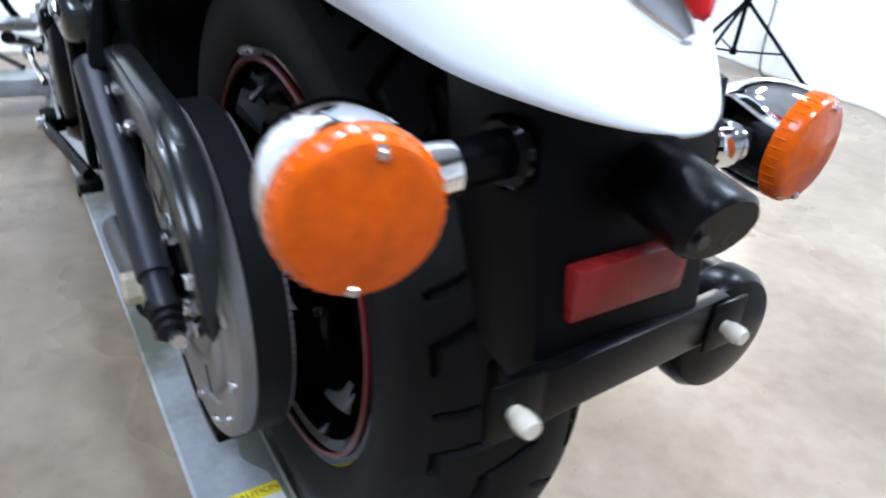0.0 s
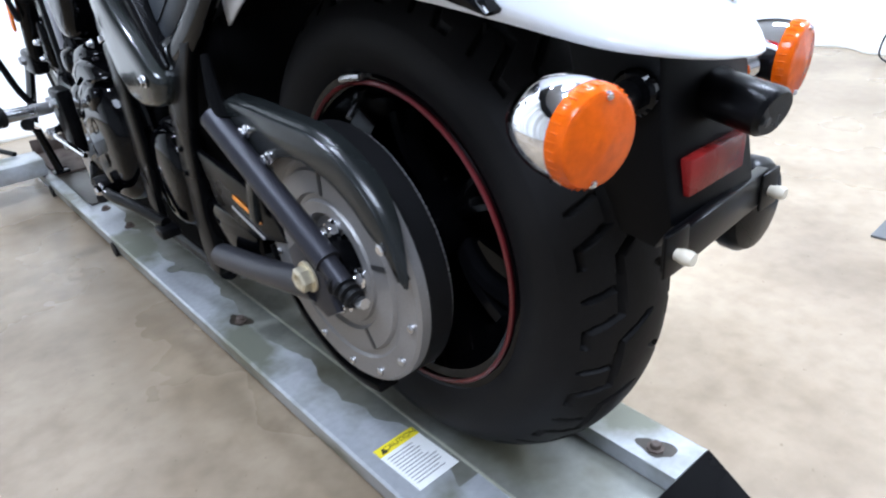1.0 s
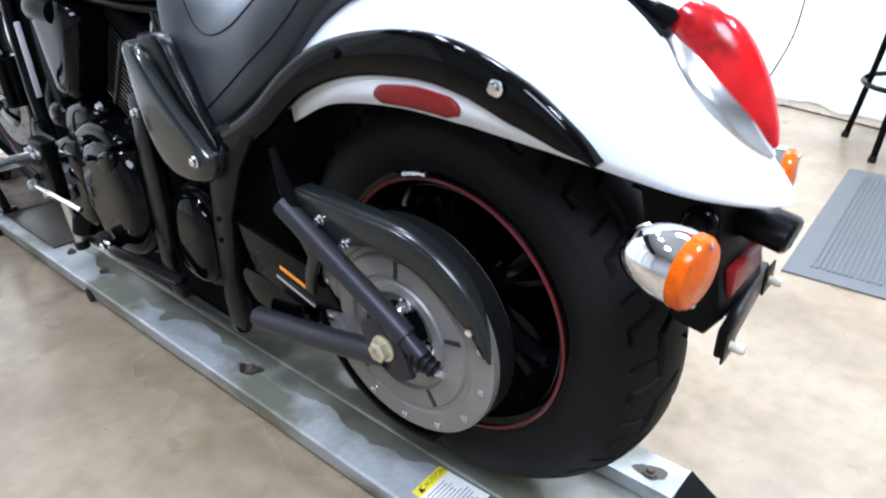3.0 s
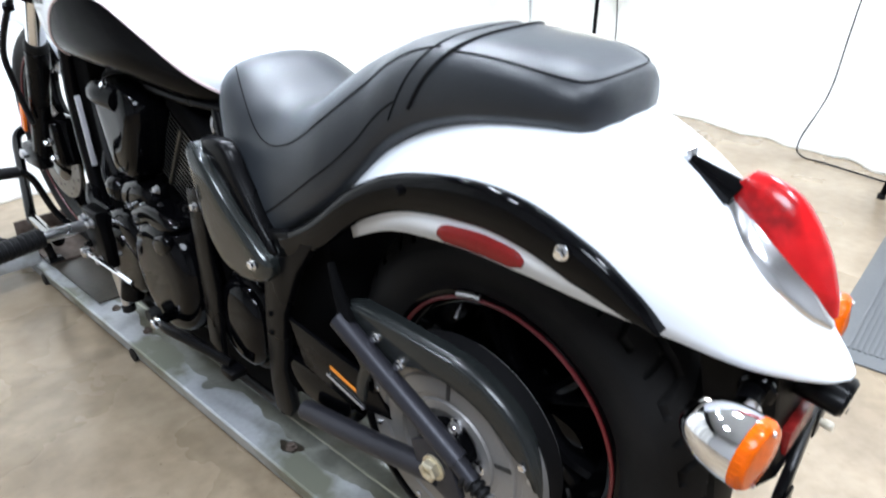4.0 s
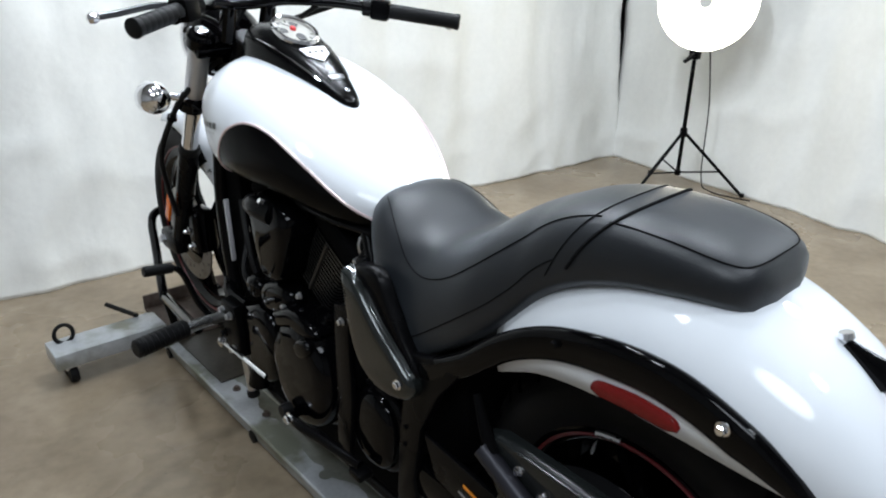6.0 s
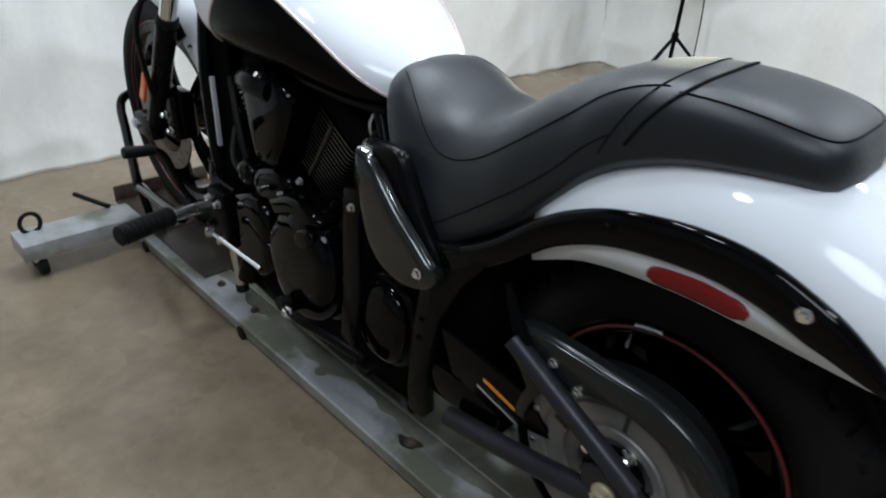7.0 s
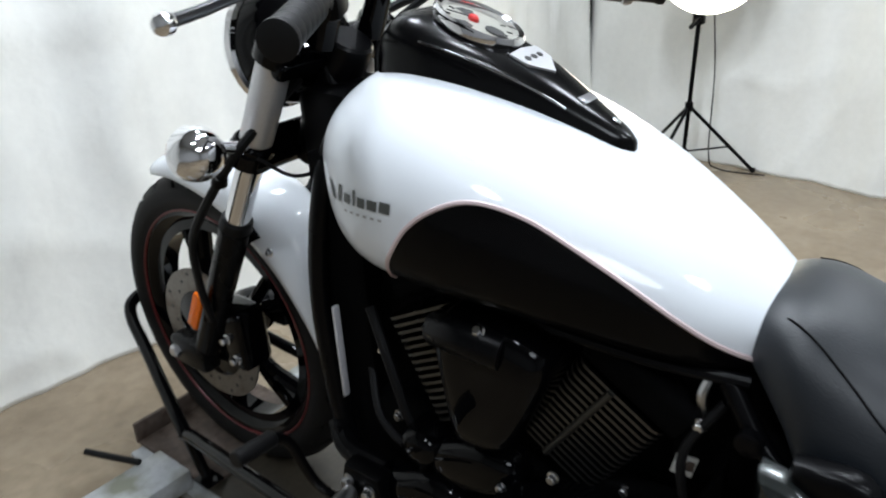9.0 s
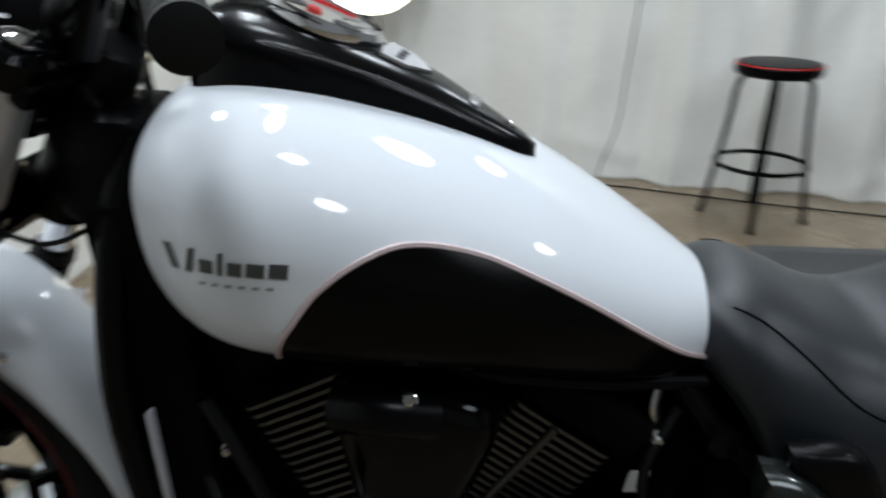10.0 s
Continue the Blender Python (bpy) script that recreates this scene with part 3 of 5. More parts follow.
for k in range(70):
    a = radians(96 + 176 * k / 69)
    part("belt_tooth", block(-0.123, -0.1195, -0.002, 0.002, -0.0025, 0.0025, 0), PULLEY, belt, "", 0, Matrix.Translation((0, PY + 0.1535 * math.cos(a), PZ + 0.1535 * math.sin(a))) @ Matrix.Rotation(a, 4, "X"))
part("hub_cap", lathe([(0.045, 0), (0.045, 0.02), (0.036, 0.024), (0.034, 0.012), (0.02, 0.012), (0.02, 0.03), (0.012, 0.034)], along((-0.158, PY, PZ), LEFT), 32), SATIN, pul)

# swing arm
sw = part("swing_arm", join(tube([(-0.19, 0.31, 0.224), (-0.195, 0.158, 0.258), (-0.198, 0.0, 0.298)], 0.018, 14, 5), tube([(-0.2, 0.186, 0.466), (-0.2, 0.10, 0.419), (-0.2, 0.02, 0.376), (-0.2, -0.035, 0.345)], 0.0155, 14, 5), tube([(-0.2, -0.02, 0.353), (-0.2, -0.06, 0.325)], 0.012, 12, 4)), SWING, BIKE, "satin graphite tubular swing arm")
part("end_plate", slab([(0.045, 0.335), (0.03, 0.285), (-0.02, 0.268), (-0.045, 0.285), (-0.03, 0.33), (0.01, 0.362)], -0.207, 0.012, 0.003), SWING, sw)
part("axle_nut", join(lathe([(0.019, 0), (0.019, 0.003)], along((-0.208, 0, 0.317), LEFT), 20), lathe([(0.015, 0.003), (0.015, 0.014), (0.012, 0.016), (0.008, 0.016), (0.007, 0.010)], along((-0.208, 0, 0.317), LEFT), 6)), BRASS, sw, "pale zinc axle nut", 30)
boot = [(0.009, 0)]
for k in range(4):
    boot += [(0.0155 - 0.0012 * k, 0.004 + 0.0095 * k), (0.0155 - 0.0012 * k, 0.008 + 0.0095 * k), (0.0115 - 0.0012 * k, 0.0095 + 0.0095 * k), (0.0115 - 0.0012 * k, 0.0115 + 0.0095 * k)]
part("adjuster", lathe(boot, along((-0.2, -0.045, 0.327), (0, -1, -0.32)), 20), GRIPRUB, sw, "ribbed black rubber boot", 30)
part("adjuster_bolt", rod((-0.198, -0.072, 0.3115), (-0.198, -0.094, 0.315), 0.0075, 0.0065, 6), STEEL, sw)
part("upper_link", tube([(-0.195, 0.168, 0.462), (-0.187, 0.195, 0.492), (-0.175, 0.225, 0.53)], 0.013, 10, 4, r2=0.006), MATTE, sw)
part("swing_box", block(-0.17, 0.14, 0.22, 0.40, 0.22, 0.29, 0.012), GLOSS, sw, "gloss black swing arm box")
part("caution_strip", slab([(0.256, 0.333), (0.256, 0.327), (0.182, 0.309), (0.182, 0.315)], -0.1735, 0.0015, 0), ORANGE, sw, "orange sticker strip", 0)
part("sticker_edge", slab([(0.268, 0.312), (0.268, 0.3085), (0.182, 0.2865), (0.182, 0.29)], -0.1735, 0.0015, 0), FORK, sw, "thin silver strip", 0)
part("swing_side", slab([(0.36, 0.375), (0.16, 0.35), (0.12, 0.30), (0.222, 0.274), (0.33, 0.297)], -0.171, 0.01, 0.003), SATIN, sw)

# belt guard
def guard_line(r0, r1, a0, a1, n):
    out = []
    for k in range(n + 1):
        a, r = radians(a0 + (a1 - a0) * k / n), r0 + (r1 - r0) * k / n
        out.append((PY + r * math.cos(a), PZ + r * math.sin(a)))
    return out


outer = guard_line(0.168, 0.173, 167, 145, 8) + guard_line(0.174, 0.171, 141, 95, 12) + [(0.05, 0.4845), (0.11, 0.487), (0.165, 0.487), (0.195, 0.474)]
front_leg = [(0.192, 0.43), (0.172, 0.40)] + guard_line(0.168, 0.168, 26, 4, 5) + guard_line(0.150, 0.147, 4, 36, 6)
inner = [(0.106, 0.416)] + guard_line(0.134, 0.133, 58, 100, 8) + guard_line(0.133, 0.142, 106, 142, 8) + guard_line(0.145, 0.166, 146, 165, 6)
bg = part("belt_guard", slab(outer + front_leg + inner, -0.189, 0.012, 0.004), GUARD, BIKE, "dark grey plastic belt guard")
rim = [Vector((0, y, z)) for y, z in outer]
centre = Vector((0, 0.03, 0.33))
part("guard_lip", loft([[p + (p - centre).normalized() * k + Vector((-0.1855 + (dx + 0.1855) * min(1.0, 0.08 + i / 12), 0, 0)) for i, p in enumerate(rim)] for dx, k in ((-0.1855, -0.002), (-0.182, 0.002), (-0.174, 0.0035), (-0.162, 0.0035))], closed=False), GUARD, bg, "", 60)
for p in ((-0.189, 0.122, 0.458), (-0.189, 0.078, 0.435), (-0.186, -0.128, 0.389)):
    bolt(p, LEFT, 0.006, 0.008, CHROME, bg)
part("lower_belt_guard", slab(guard_line(0.176, 0.176, -12, -108, 16) + guard_line(0.166, 0.166, -108, -12, 16), -0.168, 0.03, 0.002), PLASTIC, bg, "thin black lower guard strip", 30)

# rear frame, strut and fender
FEND = [  # station; ridge y, z; edge y, z; half width
    (0, 0.24, 0.685, 0.215, 0.56, 0.14), (1, 0.12, 0.745, 0.12, 0.605, 0.15), (2, 0.0, 0.782, 0.0, 0.624, 0.156), (3, -0.1, 0.778, -0.1, 0.622, 0.154),
    (4, -0.2, 0.738, -0.19, 0.613, 0.137), (5, -0.27, 0.690, -0.255, 0.599, 0.111), (6, -0.325, 0.640, -0.318, 0.584, 0.082), (7, -0.365, 0.604, -0.36, 0.577, 0.054), (8, -0.39, 0.584, -0.387, 0.574, 0.03), (9, -0.402, 0.574, -0.400, 0.573, 0.01)]


def fender_point(u, th, table=FEND, n=2.5, flip=1):
    ry, rz, ey, ez, w = interp(table, u)
    c, s = abs(math.cos(th)) ** (2 / n), abs(math.sin(th)) ** (2 / n)
    y = ey + (ry - ey) * c
    lean = 0.032 * min(1.0, max(0.0, (-0.1 - y) / 0.29)) if table is FEND else 0.0
    return Vector((flip * w * s - lean, y + 0.045 * lean, ez + (rz - ez) * c))


def fender_mesh(table, n=2.5, nu=48, nv=16):
    rings = []
    for i in range(nu + 1):
        u = (len(table) - 1) * i / nu
        rings.append([fender_point(u, math.pi / 2 * (1 - k / nv), table, n, -1) for k in range(nv)] + [fender_point(u, math.pi / 2 * k / nv, table, n, 1) for k in range(nv + 1)])
    return loft(rings, closed=False)


fend = part("rear_fender", fender_mesh(FEND), WHITE, BIKE, "glossy pearl white rear fender", 60)
m = fend.modifiers.new("thick", "SOLIDIFY")
m.thickness, m.offset = 0.004, -1
part("fender_liner", fender_mesh([(k, a * 0.97, b - 0.015, c * 0.97, d + 0.012, w - 0.012) for k, a, b, c, d, w in FEND[:7]]), MATTE, fend, "black plastic inner liner", 60)


def band(points, x, thick, widths, bulge=0.012):
    """A rounded strap in the plane of y, z along points, of changing width, standing out to the left."""
    line = smoothed([(0, *p) for p in points], 8)
    rings = []
    for i, q in enumerate(line):
        d = (line[min(i + 1, len(line) - 1)] - line[max(i - 1, 0)]).normalized()
        nrm = Vector((0, -d.z, d.y))
        k = i / (len(line) - 1) * (len(widths) - 1)
        j = min(int(k), len(widths) - 2)
        w = widths[j] + (widths[j + 1] - widths[j]) * (k - j)
        kx = i / (len(line) - 1) * (len(x) - 1)
        jx = min(int(kx), len(x) - 2)
        xx = x[jx] + (x[jx + 1] - x[jx]) * (kx - jx)
        ring = []
        for a in range(16):
            t = 2 * math.pi * a / 16
            ring.append(q + nrm * (w / 2 * spow(math.sin(t), 0.8)) + Vector((xx - thick / 2 * spow(math.cos(t), 0.7), 0, 0)))
        rings.append(ring)
    return loft(rings)


for s in (-1, 1):
    pts = [(0.40, 0.50), (0.34, 0.515), (0.26, 0.562), (0.18, 0.627), (0.10, 0.665), (0.0, 0.684), (-0.08, 0.682), (-0.16, 0.656), (-0.215, 0.628), (-0.247, 0.609)]
    xs = [s * v for v in (0.165, 0.168, 0.165, 0.158, 0.152, 0.152, 0.152, 0.15, 0.143, 0.136)]
    st = part("fender_strut", band(pts, xs, 0.024, [0.048, 0.046, 0.042, 0.044, 0.049, 0.053, 0.053, 0.048, 0.028, 0.004]), GLOSS, BIKE, "gloss black fender strut", 60)
    d = (s, 0, 0)
    bolt((s * 0.163, -0.143, 0.672), d, 0.0065, 0.01, CHROME, st, label="chrome bolt")
    bolt((s * 0.163, 0.09, 0.674), d, 0.006, 0.008, SATIN, st)
    part("side_reflector", band([(0.032, 0.634), (0.02, 0.637), (-0.03, 0.641), (-0.075, 0.638), (-0.09, 0.634)], [s * 0.156, s * 0.158, s * 0.158, s * 0.156, s * 0.154], 0.012, [0.01, 0.022, 0.026, 0.024, 0.008]), REDREF, BIKE, "dark red oval side reflector")
    post = part("frame_post", slab([(0.26, 0.545), (0.313, 0.477), (0.36, 0.384), (0.384, 0.258), (0.374, 0.175), (0.39, 0.15), (0.428, 0.15), (0.434, 0.202), (0.422, 0.343), (0.405, 0.45), (0.41, 0.52), (0.33, 0.545)], -0.178 if s < 0 else 0.158, 0.02, 0.006), SATIN, BIKE, "satin black frame post", 40)
    bolt((s * 0.178, 0.40, 0.37), d, 0.004, 0.004, SATIN, post)
    bolt((s * 0.178, 0.405, 0.33), d, 0.004, 0.004, SATIN, post)

# tail lamp on its chrome bezel
LENS = [(0, 0.5), (0.08, 0.68), (0.25, 0.88), (0.45, 0.97), (0.65, 0.88), (0.85, 0.6), (0.95, 0.38), (1.0, 0.14)]
BEZEL = [(0, 0.1), (0.1, 0.17), (0.3, 0.4), (0.45, 0.85), (0.6, 1.0), (0.8, 0.82), (0.93, 0.5), (1.0, 0.12)]
STRAP = [(0, 0.3), (0.3, 0.5), (0.7, 0.8), (1, 1.0)]
DOME = [(0, 0.5), (0.05, 0.65), (0.2, 0.93), (0.32, 1.0), (0.5, 0.92), (0.7, 0.7), (0.9, 0.34), (1.0, 0.08)]
FLAT = [(0, 0.3), (0.2, 0.8), (0.5, 1.0), (0.8, 0.8), (1.0, 0.2)]


def drop(y0, z0, y1, z1, w, rise, wide, high, x=0.0, nu=24, nv=12):
    """A tear-drop shell lying on the fender's ridge, from its thin end to its wide end."""
    a, b = Vector((x, y0, z0)), Vector((x, y1, z1))
    d = (b - a)
    up = Vector((0, d.z, -d.y)).normalized()
    rings = []
    for i in range(nu + 1):
        t = i / nu
        width = w * interp(wide, t)[0]
        h = rise * interp(high, t)[0]
        c = a + d * t
        rings.append([c + Vector((width * math.cos(p), 0, 0)) + up * (h * math.sin(p)) for p in (math.pi * k / nv for k in range(nv + 1))] + [c - up * 0.012 + Vector((width * math.cos(p) * 0.9, 0, 0)) for p in (math.pi * (nv - k) / nv for k in range(1, nv))])
    return loft(rings)


tl = part("tail_lamp", drop(-0.195, 0.742, -0.366, 0.602, 0.043, 0.026, BEZEL, FLAT, -0.010), BRIGHT, BIKE, "tear-drop tail lamp with red lens in a chrome bezel")
part("bezel_top", drop(-0.197, 0.742, -0.248, 0.712, 0.018, 0.022, STRAP, STRAP, -0.012), GLOSS, tl, "gloss black bezel strip")
part("bezel_tip", lathe([(0.004, 0), (0.009, 0.003), (0.008, 0.01)], along((-0.012, -0.197, 0.745), (0, 0.3, 1)), 16), CHROME, tl)
part("red_lens", drop(-0.247, 0.727, -0.366, 0.612, 0.03, 0.044, LENS, DOME, -0.003), REDLENS, tl, "ribbed red plastic lens")

# rear turn signals, plate bracket and lamp
def signal(x, s, y=-0.348, z=0.546):
    """A bullet signal whose amber face looks back."""
    d = Vector((s * 0.13, -1, -0.05))
    o = Vector((x, y, z))
    sig = part("rear_signal", lathe([(max(0.002, 0.0365 * math.cos(radians(90 - 9 * k))), -0.06 * math.sin(radians(90 - 9 * k))) for k in range(11)] + [(0.036, 0.008), (0.032, 0.0083)], along(o, d), 40), CHROME, BIKE, "chrome bullet turn signal with amber lens")
    part("amber_lens", lathe([(0.032, 0.006), (0.0355, 0.008), (0.0352, 0.016), (0.0325, 0.021)] + [(0.0315 - 0.00265 * k + (0.0003 if k % 2 else 0), 0.0215 + 0.0004 * k + (0.0006 if k % 2 else 0)) for k in range(11)] + [(0.002, 0.026)], along(o, d), 40), AMBER, sig, "round amber plastic lens")
    for k in range(36):
        a = 2 * math.pi * k / 36
        q = along(o, d) @ Vector((0.0349 * math.cos(a), 0.0349 * math.sin(a), 0.0125))
        part("lens_flute", lathe([(0.0007, -0.0045), (0.001, 0), (0.0007, 0.0045)], along(q, d), 6), AMBER, sig)
    for a in (80, 260):
        q = along(o, d) @ Vector((0.029 * math.cos(radians(a)), 0.029 * math.sin(radians(a)), 0.0205))
        bolt(q, d, 0.0025, 0.004, STEEL, sig, "lens_screw")
    part("stalk", rod((x - s * 0.03, y + 0.015, z - 0.004), (s * 0.05, y + 0.025, 0.545), 0.012, 0.013, 16, 0.002), PLASTIC, sig)
    part("collar", rod((x - s * 0.036, y + 0.014, z - 0.002), (x - s * 0.056, y + 0.016, z - 0.001), 0.0155, 0.0155, 20, 0.002), CHROME, sig)
    part("stalk_boss", rod((x - s * 0.085, y + 0.018, z), (x - s * 0.095, y + 0.019, z), 0.019, 0.019, 20, 0.003), GLOSS, sig)


signal(-0.167, -1)
signal(0.145, 1, -0.332, 0.523)
pb = part("plate_bracket", slab([(-0.25, 0.60), (-0.345, 0.575), (-0.352, 0.51), (-0.365, 0.44), (-0.35, 0.415), (-0.315, 0.42), (-0.275, 0.50)], -0.07, 0.13, 0.006), PLASTIC, BIKE, "black plastic rear bracket")
part("plate_holder", block(-0.096, 0.09, -0.372, -0.36, 0.408, 0.442, 0.003), SATIN, pb, "", 35, Matrix.Translation((0.015, -0.366, 0.424)) @ Matrix.Rotation(radians(3), 4, "Y") @ Matrix.Rotation(radians(6), 4, "Z") @ Matrix.Translation((-0.015, 0.366, -0.424)))
for x, z in ((-0.096, 0.437), (0.088, 0.418)):
    part("plate_tab", block(x - 0.016, x + 0.016, -0.386 + 0.1 * (x + 0.088), -0.3825 + 0.1 * (x + 0.088), z - 0.018, z + 0.019, 0.002), SATIN, pb)
    part("bumper", lathe([(0.0045, 0), (0.005, 0.004), (0.006, 0.006), (0.0062, 0.012), (0.005, 0.016)], along((x - 0.002, -0.385 + 0.1 * (x + 0.088), z), (0, -1, 0)), 16), CREAM, pb, "translucent plastic plate bolt")
part("plate_reflector", block(-0.05, 0.034, -0.366, -0.355, 0.459, 0.491, 0.002), REDREF, pb, "dark red rectangular reflector")
part("plate_lamp", lathe([(0.026, 0), (0.028, 0.01), (0.028, 0.062), (0.024, 0.066)], along((0.006, -0.335, 0.531), (0.0, -1, -0.18)) @ Matrix.Diagonal((1.05, 0.68, 1, 1)), 32), SATIN, BIKE, "black plastic plate lamp tube")
part("lamp_screw", lathe([(0.004, 0), (0.004, 0.001)], along((-0.01, -0.4015, 0.517), (0, -1, -0.18)), 10), INK, BIKE)
# mufflers on the far side
for x, y0, z0, z in ((0.158, -0.315, 0.362, 0.33), (0.215, -0.05, 0.29, 0.25)):
    mf = part("muffler", tube([(x, y0, z0), (x + 0.01, 0.0, z0 - 0.01), (0.2, 0.3, z), (0.18, 0.7, z - 0.06)], 0.049, 24, 6), SATIN, BIKE, "satin black muffler")
    part("end_cap", lathe([(0.049, -0.012), (0.052, -0.008), (0.052, 0.006), (0.047, 0.014), (0.03, 0.019), (0.004, 0.021)], along((x, y0, z0), (0, -1, 0)), 40), SATIN, mf, "rounded black muffler end")

# seat
SEAT = [(-0.122, 0.03, 0.788, 0.772), (-0.117, 0.06, 0.806, 0.774), (-0.103, 0.083, 0.819, 0.777), (-0.068, 0.1, 0.832, 0.780), (-0.015, 0.109, 0.841, 0.776), (0.05, 0.114, 0.844, 0.765), (0.12, 0.12, 0.839, 0.739), (0.165, 0.127, 0.829, 0.708), (0.20, 0.135, 0.815, 0.668), (0.24, 0.146, 0.797, 0.626),
        (0.28, 0.155, 0.774, 0.595), (0.34, 0.16, 0.739, 0.552), (0.4, 0.163, 0.724, 0.512), (0.45, 0.16, 0.729, 0.506), (0.5, 0.148, 0.742, 0.58), (0.54, 0.13, 0.749, 0.65), (0.575, 0.104, 0.745, 0.685), (0.595, 0.075, 0.734, 0.695), (0.606, 0.04, 0.72, 0.70)]


def seat_point(y, ph, off=0.0):
    w, zt, zb = interp(SEAT, y)
    n = 2.6 + 0.9 * max(0.0, min(1.0, (0.2 - y) / 0.1))
    dish = 0.024 * math.exp(-(((y - 0.4) / 0.09) ** 2)) * max(0, math.sin(ph)) ** 6
    return Vector(((w + off) * -spow(math.cos(ph), 2 / n), y, zb + (zt + off - zb) * abs(math.sin(ph)) ** (2 / n) - dish))


def seat_ring(y):
    """The section, with an underside that tucks in below the edge."""
    w, zt, zb = interp(SEAT, y)
    tuck = [(0.97, 0.006), (0.9, 0.013), (0.78, 0.018)]
    return [Vector((-w * k, y, zb - dz)) for k, dz in tuck[::-1]] + [seat_point(y, math.pi * k / 40) for k in range(41)] + [Vector((w * k, y, zb - dz)) for k, dz in tuck]


ys = [-0.122 + 0.728 * (k / 76) for k in range(77)]
seat = part("seat", loft([seat_ring(y) for y in ys]), LEATHER, BIKE, "black vinyl two-up cruiser seat with stitched seams", 70)


part("seat_base", loft([[(w * q, y, z) for q, z in ((-0.72, zb + 0.006), (-0.68, zb - 0.03), (0.68, zb - 0.03), (0.72, zb + 0.006))] for y, w, zb in ((y, interp(SEAT, y)[0], interp(SEAT, y)[2]) for y in ys if -0.11 < y < 0.45)]), PLASTIC, seat, "black plastic seat base", 30)


def seam(f, n=40, r=0.0011):
    return tube([seat_point(*f(k / n), 0.0006) for k in range(n + 1)], r, 6, 1)


part("cross_seam", seam(lambda t: (0.116 - 0.062 * math.sin(math.pi * t) ** 0.8, math.pi * (0.02 + 0.96 * t)), 40, 0.0026), SEAM, seat, "deep cross seam")
part("cross_seam", seam(lambda t: (0.148 - 0.058 * math.sin(math.pi * t) ** 0.8, math.pi * (0.02 + 0.96 * t))), SEAM, seat)
for s in (0, 1):
    fl = (lambda p: p) if s == 0 else (lambda p: math.pi - p)
    part("side_seam", seam(lambda t: (0.09 + 0.47 * t, fl(0.95 - 0.36 * math.sin(math.pi * t) ** 1.3))), SEAM, seat)
    part("lower_seam", seam(lambda t: (0.14 + 0.31 * t, fl(0.19 - 0.1 * t))), SEAM, seat)
corner = [(0.074, 0.84), (0.0, 0.79), (-0.06, 0.75), (-0.084, 0.79), (-0.097, 0.92), (-0.104, 1.2), (-0.106, math.pi / 2)]
path = smoothed([(0, y, p) for y, p in corner + [(y, math.pi - p) for y, p in corner[-2::-1]]], 6)
part("top_seam", tube([seat_point(q.y, q.z, 0.0006) for q in path], 0.0011, 6, 1), SEAM, seat, "seam round the passenger pad")

# tank
TANK = [(0.575, 0.085, 0.742, 0.70, 0.66), (0.62, 0.122, 0.773, 0.714, 0.662), (0.68, 0.153, 0.812, 0.738, 0.668), (0.75, 0.18, 0.853, 0.765, 0.68), (0.83, 0.2, 0.892, 0.789, 0.687),
        (0.91, 0.211, 0.922, 0.806, 0.69), (0.98, 0.211, 0.941, 0.817, 0.69), (1.04, 0.199, 0.947, 0.826, 0.695), (1.088, 0.174, 0.938, 0.835, 0.718), (1.12, 0.138, 0.918, 0.84, 0.76), (1.141, 0.07, 0.884, 0.843, 0.80)]
EDGE = [(0.575, 0.684), (0.60, 0.70), (0.65, 0.737), (0.70, 0.772), (0.752, 0.803), (0.805, 0.828), (0.86, 0.839), (0.898, 0.827), (0.93, 0.802), (0.952, 0.772), (0.97, 0.742), (0.988, 0.69)]
N_TANK, N_LOW = 2.1, 3.6


def tank_point(y, ph, s, off=0.0):
    w, zt, zw, zb = interp(TANK, y)
    n = N_TANK if ph > 0 else N_LOW
    c, q = abs(math.cos(ph)) ** (2 / n), spow(math.sin(ph), 2 / n)
    return Vector((s * (w + off) * c, y, zw + q * ((zt + off - zw) if q > 0 else (zw - zb))))


def side_angle(y, z):
    """The angle round the tank's section at which it has the height z."""
    w, zt, zw, zb = interp(TANK, y)
    z = max(zb, min(zt, z))
    q = (z - zw) / ((zt - zw) if z > zw else (zw - zb))
    return math.asin(max(-1, min(1, spow(q, (N_TANK if q > 0 else N_LOW) / 2))))


def edge_angle(y):
    return -math.pi / 2 if y > 0.987 else side_angle(y, interp(EDGE, y)[0])


ty = [0.575 + 0.325 * k / 34 for k in range(35)] + [0.90 + 0.088 * k / 32 for k in range(1, 33)] + [0.988 + 0.15 * k / 26 for k in range(1, 27)]
rows = []
for y in ty:
    half = [-math.pi / 2 + math.pi * k / 40 for k in range(41)]
    rows.append([tank_point(y, a, -1) for a in half] + [tank_point(y, a, 1) for a in half[-2::-1]])
tank = part("fuel_tank", loft(rows, closed=False), WHITE, BIKE, "pearl white teardrop fuel tank with dark lower panels", 60)
for s in (-1, 1):
    py = [y for y in ty if y <= 0.9881]
    rows = []
    for y in py:
        e = edge_angle(y)
        rows.append([tank_point(y, -math.pi / 2 + (e + math.pi / 2) * k / 14, s, 0.002) for k in range(15)])
    part("tank_panel", loft(rows, closed=False), PANEL, tank, "dark metallic lower tank panel", 60)
    part("pinstripe", tube([tank_point(y, edge_angle(y), s, 0.0015) for y in py if y < 0.982], 0.003, 6, 1), PINK, tank, "pale pink pinstripe")
